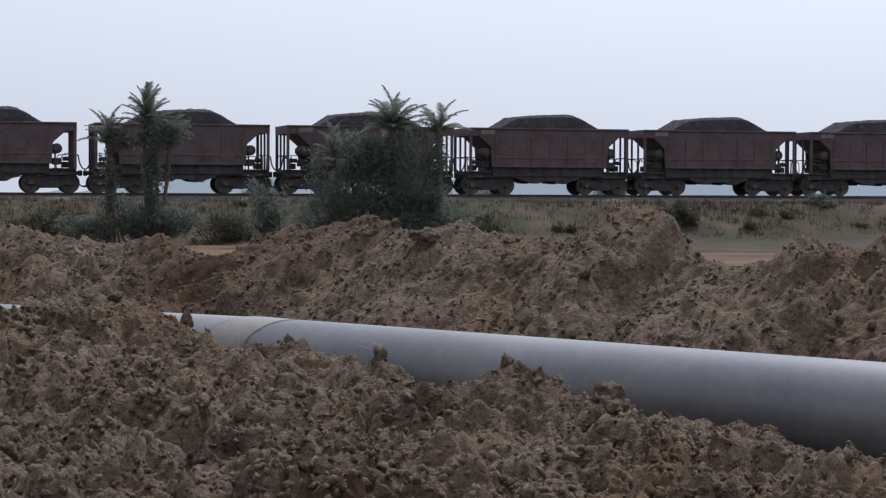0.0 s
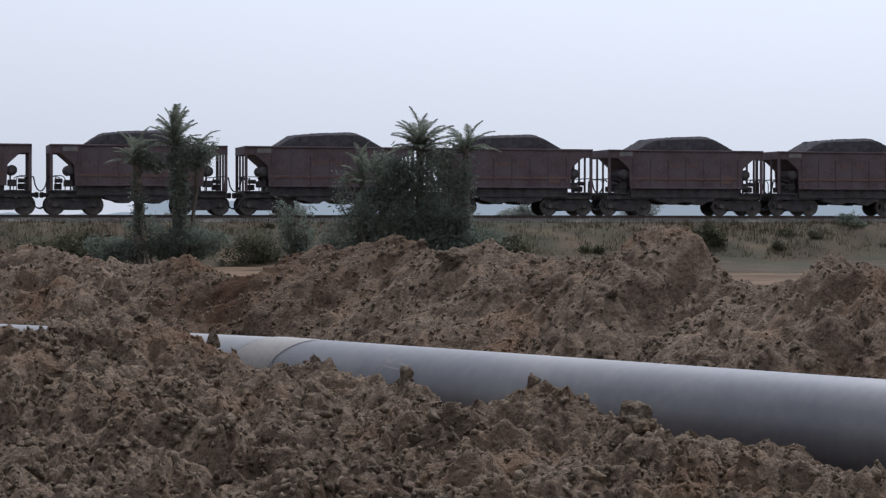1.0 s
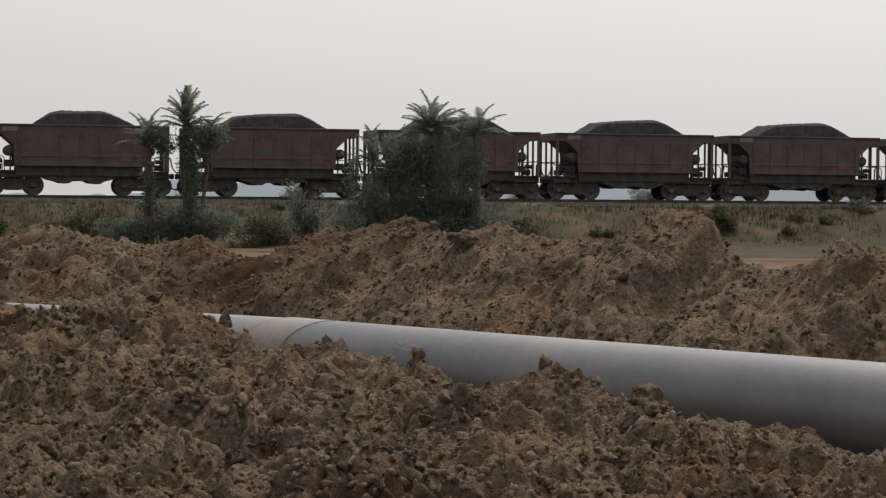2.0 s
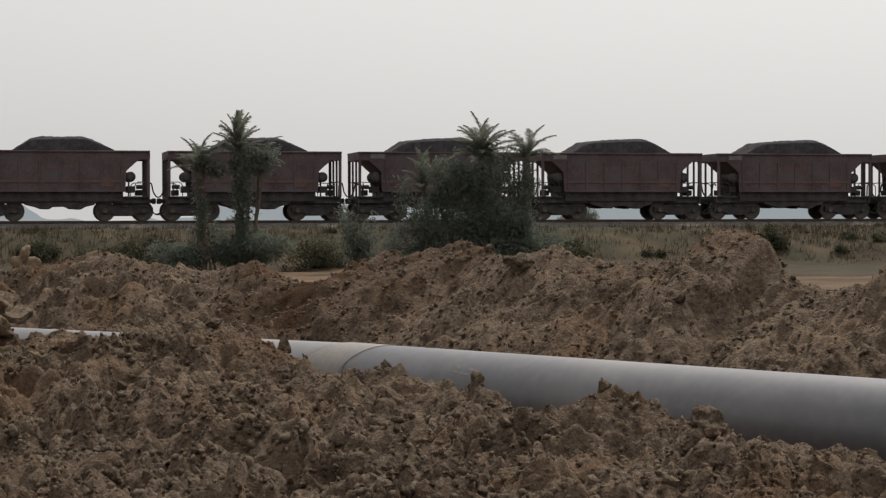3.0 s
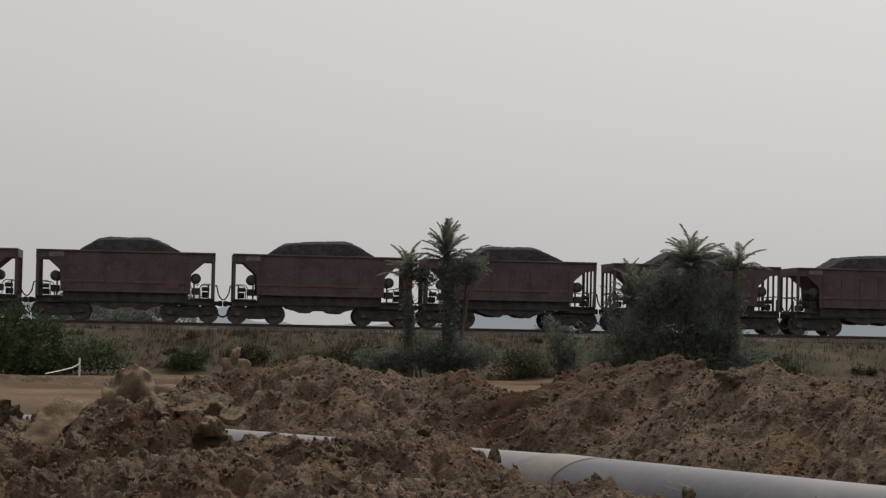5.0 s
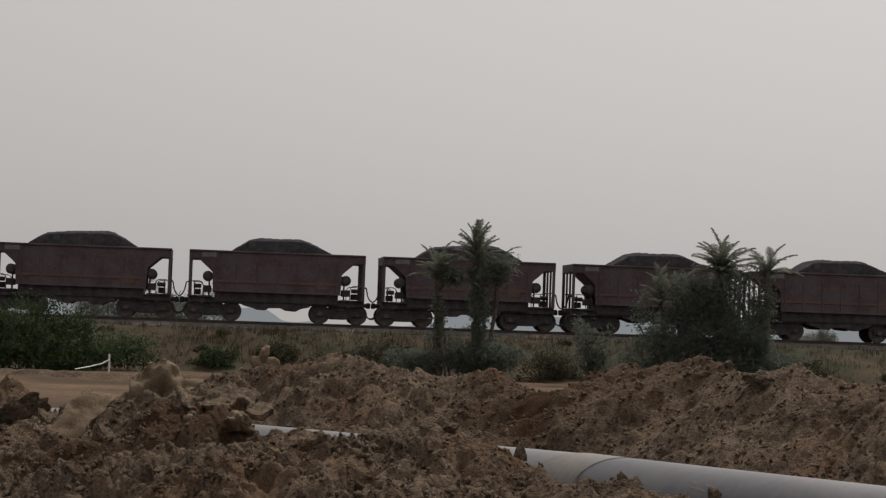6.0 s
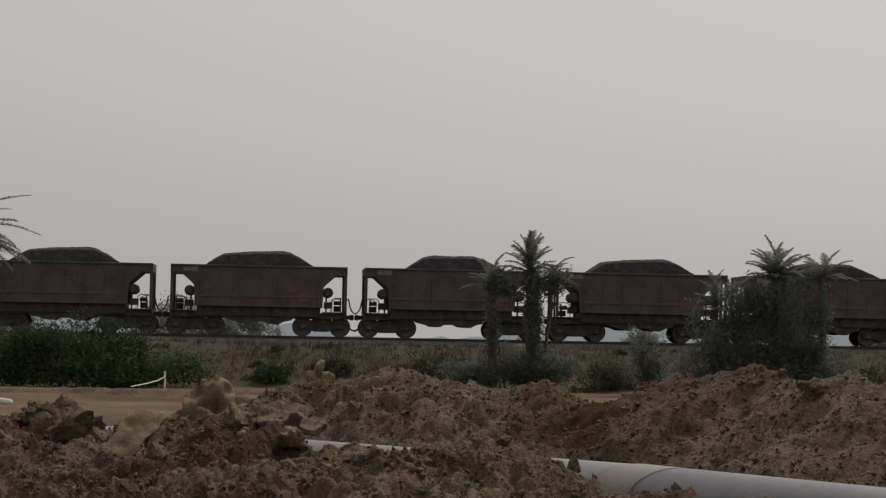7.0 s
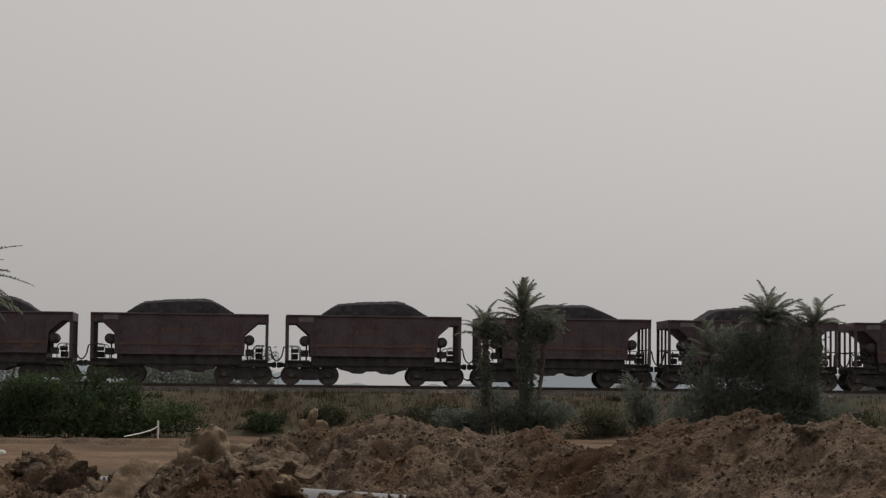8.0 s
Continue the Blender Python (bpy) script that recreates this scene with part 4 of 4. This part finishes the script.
def build_backdrop():
    """The far tree line as a self-lit strip, its haze painted into the colour."""
    rng = np.random.RandomState(9)
    xs = np.arange(-700, 1100, 2.0)
    h = np.interp(xs, [-700, -60, -10, 5, 22, 30, 95, 106, 130, 1100], [10, 10, 8.5, 6, 8, 2.2, 2.2, 8, 8.6, 9])
    h = h + 1.6 * fbm(xs * 0.03, 0 * xs, 151, 5) - 7.0 * np.clip(fbm(xs * 0.02, 0 * xs, 157, 3) - 0.45, 0, 1) + 1.2 * value(xs * 0.21, 0 * xs, 155)
    h = np.maximum(h + 0.8, 1.6)
    top = np.stack([xs, 900 + 0 * xs, h], -1)
    low = np.stack([xs, 900 + 0 * xs, 0 * xs - 2], -1)
    v = np.stack([low, top], 1).reshape(-1, 3)
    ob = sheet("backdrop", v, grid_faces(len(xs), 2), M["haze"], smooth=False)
    tagged(ob, "distant tree line, its haze painted as a pale blue-grey glow", "tree line", kind="structure")


# ---- put the place together ----
build_ground()
build_embankment()
build_track()
build_backdrop()
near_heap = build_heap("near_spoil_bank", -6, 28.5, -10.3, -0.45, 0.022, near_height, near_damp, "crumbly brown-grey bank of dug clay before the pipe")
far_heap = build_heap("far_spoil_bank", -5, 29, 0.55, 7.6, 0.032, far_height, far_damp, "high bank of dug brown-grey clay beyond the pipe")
scatter_clods("near_clods", 3200, lambda r, n: (r.uniform(-3, 26, n), -0.7 - 8.5 * r.uniform(0, 1, n) ** 1.1), lambda r, n: 0.03 + 0.06 * r.uniform(0, 1, n) ** 3.0, near_height, 301, 1, "loose clods of dry clay over the near bank")
scatter_clods("near_crumbs", 42000, lambda r, n: (-3 + 28 * r.uniform(0, 1, n) ** 1.5, -0.65 - 8.5 * r.uniform(0, 1, n) ** 1.1), lambda r, n: 0.014 + 0.028 * r.uniform(0, 1, n) ** 1.6, near_height, 351, 0, "fine crumbs of dry clay over the near bank")
scatter_clods("far_clods", 900, lambda r, n: (r.uniform(-4, 27, n), 0.7 + 4.6 * r.uniform(0, 1, n)), lambda r, n: 0.022 + 0.055 * r.uniform(0, 1, n) ** 5, far_height, 401, 1, "loose clods of dry clay over the far bank")
scatter_clods("far_crumbs", 10000, lambda r, n: (r.uniform(-4, 27, n), 0.7 + 4.6 * r.uniform(0, 1, n)), lambda r, n: 0.016 + 0.028 * r.uniform(0, 1, n) ** 1.5, far_height, 451, 0, "fine crumbs of dry clay over the far bank")
build_pipe()

hopper = build_wagon()
lesser = build_wagon(True)   # its coal lies in a shorter heap
wagons = [lesser if i == 5 else hopper if i == 4 else copy_thing(lesser if i in (7, 8) else hopper, Matrix()) for i in range(16)]

PALM_TALL = "tall slender palm with upright grey-green fronds beside shorter ones"
build_palm(12.45, 97.0, 0.2, 6.3, -0.1, 28, 1.75, 3, 102, PALM_TALL, sag=0.8, fall=0.85, skirt=0.6)
build_palm(13.2, 97.4, 0.2, 5.9, 0.4, 18, 1.15, 4, 50, "shorter palm with arching fronds beside a tall one", girth=0.08, skirt=0.6)
build_palm(10.65, 96.8, 0.1, 5.15, -0.1, 22, 1.6, 5, 88, "low palm with a spreading crown of fronds", fall=0.75, skirt=0.4)
build_palm(23.95, 96.0, 0.1, 5.9, 0.1, 30, 1.9, 6, 84, "palm with a full crown rising out of dense scrub", fall=0.7, skirt=0.35)
build_palm(26.4, 96.3, 0.1, 5.8, 0.0, 15, 1.85, 7, 74, "slim palm with a sparse open crown of fronds", fall=0.65)
build_palm(21.5, 96.4, 0.1, 4.7, -0.3, 18, 1.5, 9, 88, "young palm with thin fronds half hidden in scrub", girth=0.1, fall=0.9, skirt=0.8)
build_palm(-14.3, 96.0, 0.1, 6.5, 0.1, 36, 3.3, 8, 80, "tall palm with long drooping feathery fronds", sag=1.7)

build_bush(23.6, 95.6, 0.0, [(0.4, 0, 4.2, 1.6, 1.1, 1.4), (2.3, 0, 4.0, 0.9, 0.8, 1.3), (-1.3, 0, 4.0, 1.2, 1, 1.3), (-2.1, 0, 4.9, 0.6, 0.6, 0.5), (-1.9, 0, 2.6, 1.5, 1.1, 1.6), (0.3, 0, 2.3, 2.5, 1.4, 2.1), (2.2, 0.2, 1.9, 1.15, 1, 1.8), (-3.5, 0, 1.2, 1.5, 1, 1.2), (0, 0, 0.8, 3.6, 1.5, 0.9), (-3.5, 0, 4.0, 0.45, 0.4, 0.8), (-3.6, 0.1, 2.9, 0.4, 0.4, 0.7)], 36000, 0.095, 21, "tall dense dark green thicket below the palms", category="thicket", stems=16)
build_bush(12.3, 96.6, 0.0, [(0.3, 0, 1.1, 2.2, 1.2, 1.1), (0.2, 0, 3.6, 0.65, 0.6, 2.1), (0.3, 0, 5.3, 0.75, 0.6, 0.9), (-1.7, 0, 2.6, 0.32, 0.4, 1.7), (1.1, 0, 5.2, 0.8, 0.6, 0.6), (-1.2, 0, 4.9, 0.9, 0.5, 0.5), (-2.6, 0, 0.7, 1.4, 0.9, 0.8)], 17000, 0.09, 22, "dark green creeper and scrub round the palm trunks", category="thicket", stems=9)
build_bush(-9.5, 95.0, 0.0, [(0, 0, 1.3, 3.2, 1.5, 1.7), (3.0, 0.4, 1.3, 2.2, 1.2, 1.6), (5.6, 0.6, 0.7, 1.8, 1.1, 0.9), (-3.2, 0, 1.5, 2.5, 1.3, 1.6), (1.8, 0.6, 2.5, 1.4, 0.8, 1.0), (0, -0.4, 0.5, 4.5, 1.2, 0.7)], 26000, 0.10, 23, "broad dark green scrub at the foot of the embankment", "leaf2", "thicket", 12)
for x, y, z, r, h, seed, m in ((0.1, 97.8, 0.1, 1.0, 0.7, 24, "leaf2"), (6.0, 97.6, 0.1, 2.2, 0.75, 25, "scrub"), (8.2, 98.0, 0.2, 1.7, 0.9, 26, "scrub"), (15.8, 97.6, 0.1, 1.6, 0.8, 27, "scrub"), (18.3, 98.5, 0.5, 1.1, 1.5, 28, "leaf"),
                               (28.6, 97.3, 0.1, 1.4, 0.7, 29, "scrub"), (40.7, 100.0, 0.7, 0.75, 0.75, 30, "scrub"), (50.0, 103.2, 1.8, 0.8, 0.5, 31, "leaf"), (3.2, 99.5, 0.6, 1.0, 0.5, 32, "scrub"), (-20, 97.0, 0.0, 3.0, 1.8, 33, "leaf2")):
    build_bush(x, y, z, [(0, 0, h * 0.7, r, r * 0.6, h), (r * 0.5, 0.2, h * 0.5, r * 0.6, r * 0.5, h * 0.8)], int(1500 * r + 700), 0.085, seed, "low green shrub on the embankment slope", m, stems=5)
rng_s = np.random.RandomState(88)
for i in range(22):   # low dull scrub dotted over the slope
    x, t, r = rng_s.uniform(-11, 52), rng_s.uniform(0, 1), rng_s.uniform(0.3, 0.75)
    y = 98.2 + 4.8 * t
    build_bush(x, y, float(np.interp(y, [97.4, 98.8, 101.2, 103.6], [0.1, 0.3, 1.25, 1.95])) - 0.08, [(0, 0, 0.22, r, r * 0.7, 0.3), (r * 0.6, 0.1, 0.16, r * 0.6, r * 0.5, 0.22)], int(600 + 700 * r), 0.06, 200 + i, "low dusty olive scrub on the embankment slope", "scrub", stems=3)
# trees beyond the track; their haze is only the paler leaf colour
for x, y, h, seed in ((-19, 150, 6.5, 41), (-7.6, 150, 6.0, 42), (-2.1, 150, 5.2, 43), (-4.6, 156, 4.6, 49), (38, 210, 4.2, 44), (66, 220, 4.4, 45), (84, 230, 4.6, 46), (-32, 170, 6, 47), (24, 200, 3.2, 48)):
    build_bush(x, y, -0.2, [(0, 0, h * 0.55, h * 0.5, h * 0.4, h * 0.35), (h * 0.3, 0, h * 0.72, h * 0.3, h * 0.3, h * 0.25), (-h * 0.25, 0, h * 0.4, h * 0.35, h * 0.3, h * 0.3)], 6500, 0.13, seed, "tree beyond the railway, haze painted into its grey-green leaves", "hazed_leaf", "tree", 6)
build_grass(9000, 51)


def build_stake():
    stake = new("stake")
    stake.location = (-4.39, 90.0, -0.05)
    tagged(stake, "white-painted stake with a leaning white arm on bare soil", "stake")
    bm = bmesh.new()
    tube(bm, [(0, 0, -0.2), (0.01, 0, 0.3), (0.0, 0, 0.86)], [0.05, 0.045, 0.045], 8)
    part("post", bm, M["white"], stake)
    bm = bmesh.new()
    tube(bm, [(0.02, -0.05, 0.62), (-0.3, -0.3, 0.44), (-0.75, -0.7, 0.32), (-1.3, -2.2, 0.22)], [0.035, 0.03, 0.024, 0.02], 7)
    part("arm", bm, M["white"], stake)


def build_sack_pile():
    """Tan sacks slumped over a hump of earth."""
    pile = new("sack_pile")
    pile.location = (2.35, 92.0, 0.0)
    tagged(pile, "small pile of tan sacks slumped on dark earth", "sacks")
    for i, (x, z, r, turn) in enumerate(((0.0, 0.98, 0.20, 14), (-0.22, 0.46, 0.34, -25), (0.25, 0.44, 0.38, 30))):
        bm = bmesh.new()
        bmesh.ops.create_icosphere(bm, subdivisions=3, radius=1)
        for w in bm.verts:
            k = 1 + 0.4 * noise.noise(w.co * 1.8 + Vector((i * 9, 0, 0))) + 0.2 * noise.noise(w.co * 5)
            w.co = Vector((w.co.x * r * k, w.co.y * 0.3 * k, w.co.z * (0.42 if i == 0 else 0.50) * k))
        ob = part("sack", bm, M["sack" if i == 0 else "slab"], pile, smooth=True)
        ob.matrix_basis = pose(x, 0, z, 0, turn, 0)


def build_ledge():
    """A low, freshly cut soil ledge across the open field."""
    xs, ys = np.arange(-26, 9, 0.14), np.arange(77.0, 83.5, 0.14)
    x, y = np.meshgrid(xs, ys, indexing="ij")
    mid = 80.6 + 0.9 * fbm(x * 0.12, 0 * x, 161)
    z = 0.42 * np.exp(-((y - mid) / np.where(y < mid, 0.5, 1.4)) ** 2) * (0.55 + 0.6 * value(x * 0.3, 0 * x, 163))
    z = z * np.clip((9 - x) / 4, 0, 1) + 0.3 * lumps(x, y, 0.5, 165) * np.exp(-((y - mid) / 0.9) ** 2) - 0.1
    ob = sheet("soil_ledge", np.stack([x, y, z], -1).reshape(-1, 3), grid_faces(len(xs), len(ys)), M["clay"])
    tagged(ob, "low cut ledge of dark brown soil across the field", "soil ledge", kind="structure")


def build_thin_pipe():
    bm = bmesh.new()
    tube(bm, [(-15.5, 79.0, 0.12), (-12.5, 75.5, 0.10), (-10.0, 72.5, 0.08), (-8.6, 70.5, 0.02)], 0.11, 10)
    ob = part("plastic_pipe", bm, M["white"], smooth=True)
    tagged(ob, "thin pale plastic pipe lying across the bare field", "pipe")


build_ledge()
build_thin_pipe()
build_stake()
build_sack_pile()
LUMP = "broken lump of grey-brown clay standing on the spoil"
build_block("clay_lump", 7.96, -1.55, 1.02, (0.11, 0.10, 0.15), (4, 6, 20), 61, LUMP, detail=3)
build_block("clay_lump", 4.75, -1.6, 0.80, (0.12, 0.10, 0.11), (0, 18, 50), 62, LUMP, detail=3)
build_block("clay_lump", 3.05, -1.6, 0.88, (0.07, 0.065, 0.10), (0, 3, 10), 63, LUMP, detail=3)
build_block("clay_lump", 6.45, 4.15, 1.8, (0.36, 0.40, 0.30), (4, 0, 28), 91, "blocky crown of dry clay on the far bank")
build_block("clay_lump", 11.45, 4.15, 1.84, (0.36, 0.30, 0.22), (6, 8, 40), 92, "pale crust of dry clay on the far bank")
build_block("clay_lump", 9.7, 4.15, 1.82, (0.34, 0.30, 0.24), (0, -8, 10), 93, "pale crust of dry clay on the far bank")
build_block("clay_lump", 1.72, -1.6, 0.60, (0.24, 0.18, 0.13), (5, 10, 25), 64, LUMP)
build_block("clay_lump", 9.0, -1.8, 1.25, (0.12, 0.12, 0.13), (20, 10, 60), 65, LUMP)
build_block("clay_block", 21.5, -2.0, 0.85, (0.62, 0.42, 0.42), (14, 20, 40), 66, "big dark block of clay heaved up on the spoil")
build_block("clay_block", 20.3, -2.1, 0.80, (0.45, 0.35, 0.40), (24, -10, 10), 73, "big dark block of clay heaved up on the spoil")
build_slab((16.1, -1.85, 1.22), 68, 30, (1.05, 0.75, 0.42), 67, "tall pale block of clay heaved up on the spoil", "slab")
build_slab((16.7, -2.0, 0.95), 40, 38, (0.8, 0.6, 0.36), 74, "tall pale block of clay heaved up on the spoil", "clod")
build_slab((15.75, -1.95, 1.05), 24, 52, (1.5, 0.62, 0.36), 68, "long tilted crust of clay heaved up on the spoil", "clod")
build_slab((14.6, -1.7, 1.28), 14, 62, (1.0, 0.5, 0.22), 75, "long tilted crust of clay heaved up on the spoil", "clod")
build_slab((14.2, -1.6, 1.22), -16, 72, (0.8, 0.4, 0.12), 76, "thin crust of clay jutting out of the spoil", "clod")
build_slab((16.2, -3.0, 1.0), 58, 42, (1.0, 0.46, 0.09), 69, "flat tan slab of clay tilted on the spoil", "slab")
build_block("clay_block", 10.2, -4.2, 0.72, (0.34, 0.32, 0.26), (10, 12, 30), 70, "dark damp block of clay in the spoil")
build_block("clay_block", 18.9, -1.9, 0.92, (0.3, 0.3, 0.22), (30, 12, 0), 71, "rough block of clay on the spoil")
rng_b = np.random.RandomState(77)
seeds = [build_block("clay_block", 20.6, -2.6, 0.9, (0.22, 0.18, 0.2), (10, 30, 0), 80, "rough block of clay in the spoil", detail=3),
         build_block("clay_block", 24.0, -2.2, 0.8, (0.3, 0.2, 0.16), (30, 10, 50), 81, "rough block of clay in the spoil", detail=3),
         build_block("clay_block", 10.2, -3.4, 0.8, (0.2, 0.2, 0.15), (0, 20, 80), 82, "rough block of clay in the spoil", "slab", detail=3),
         build_block("clay_block", 14.6, -3.4, 0.8, (0.26, 0.16, 0.2), (0, 40, 10), 83, "rough block of clay in the spoil", detail=3)]
for i in range(44):   # blocks strewn over the near bank, larger towards its far end
    bu, bv = rng_b.uniform(0, 26), -1.5 - 4.5 * rng_b.uniform(0, 1) ** 1.5
    bx, by = plan(bu, bv)
    k = (0.3 + 0.6 * bu / 26) * rng_b.uniform(0.6, 1.3)
    src = seeds[i % 4]
    ob = copy_thing(src, Matrix.Translation((bx, by, float(near_height(np.array([bu]), np.array([bv]))[0]) + 0.02)) @ pose(0, 0, 0, rng_b.uniform(0, 360), rng_b.uniform(0, 360), rng_b.uniform(0, 360)))
    ob.scale = (k, k, k)
for i in range(12):   # and over the far bank
    bu, bv = rng_b.uniform(-2, 25), rng_b.uniform(1.0, 4.6)
    bx, by = plan(bu, bv)
    k = rng_b.uniform(0.25, 0.5)
    ob = copy_thing(seeds[i % 4], Matrix.Translation((bx, by, float(far_height(np.array([bu]), np.array([bv]))[0]))) @ pose(0, 0, 0, rng_b.uniform(0, 360), rng_b.uniform(0, 360), rng_b.uniform(0, 360)))
    ob.scale = (k, k, k)
build_block("clay_block", 13.7, -1.9, 1.05, (0.4, 0.25, 0.18), (12, 8, 100), 72, "rough block of clay on the spoil", "slab")


def motions():
    """The train rolls to +x at an even pace; its wheels turn with it."""
    run = [(0.0, 5.45), (1.0, 11.8), (1.5, 15.04), (3.5, 27.79), (4.5, 34.12), (6.5, 46.60), (7.0, 49.78), (8.0, 56.12)]
    ts, xs = [r[0] for r in run], [r[1] for r in run]
    for i, wagon in enumerate(wagons):
        n = i - 9
        walk(wagon, [(t, pose(x + n * PITCH, TRACK_Y, RAIL_Z)) for t, x in run])
        for bogie in wagon.children:
            for ws in bogie.children:
                if ws.name.startswith("wheelset"):
                    at = ws.location.copy()
                    walk(ws, [(t, pose(at.x, 0, WHEEL_R) @ Matrix.Rotation(np.interp(t, ts, xs) / WHEEL_R, 4, "Y")) for t in [0.1 * k for k in range(81)]])


motions()
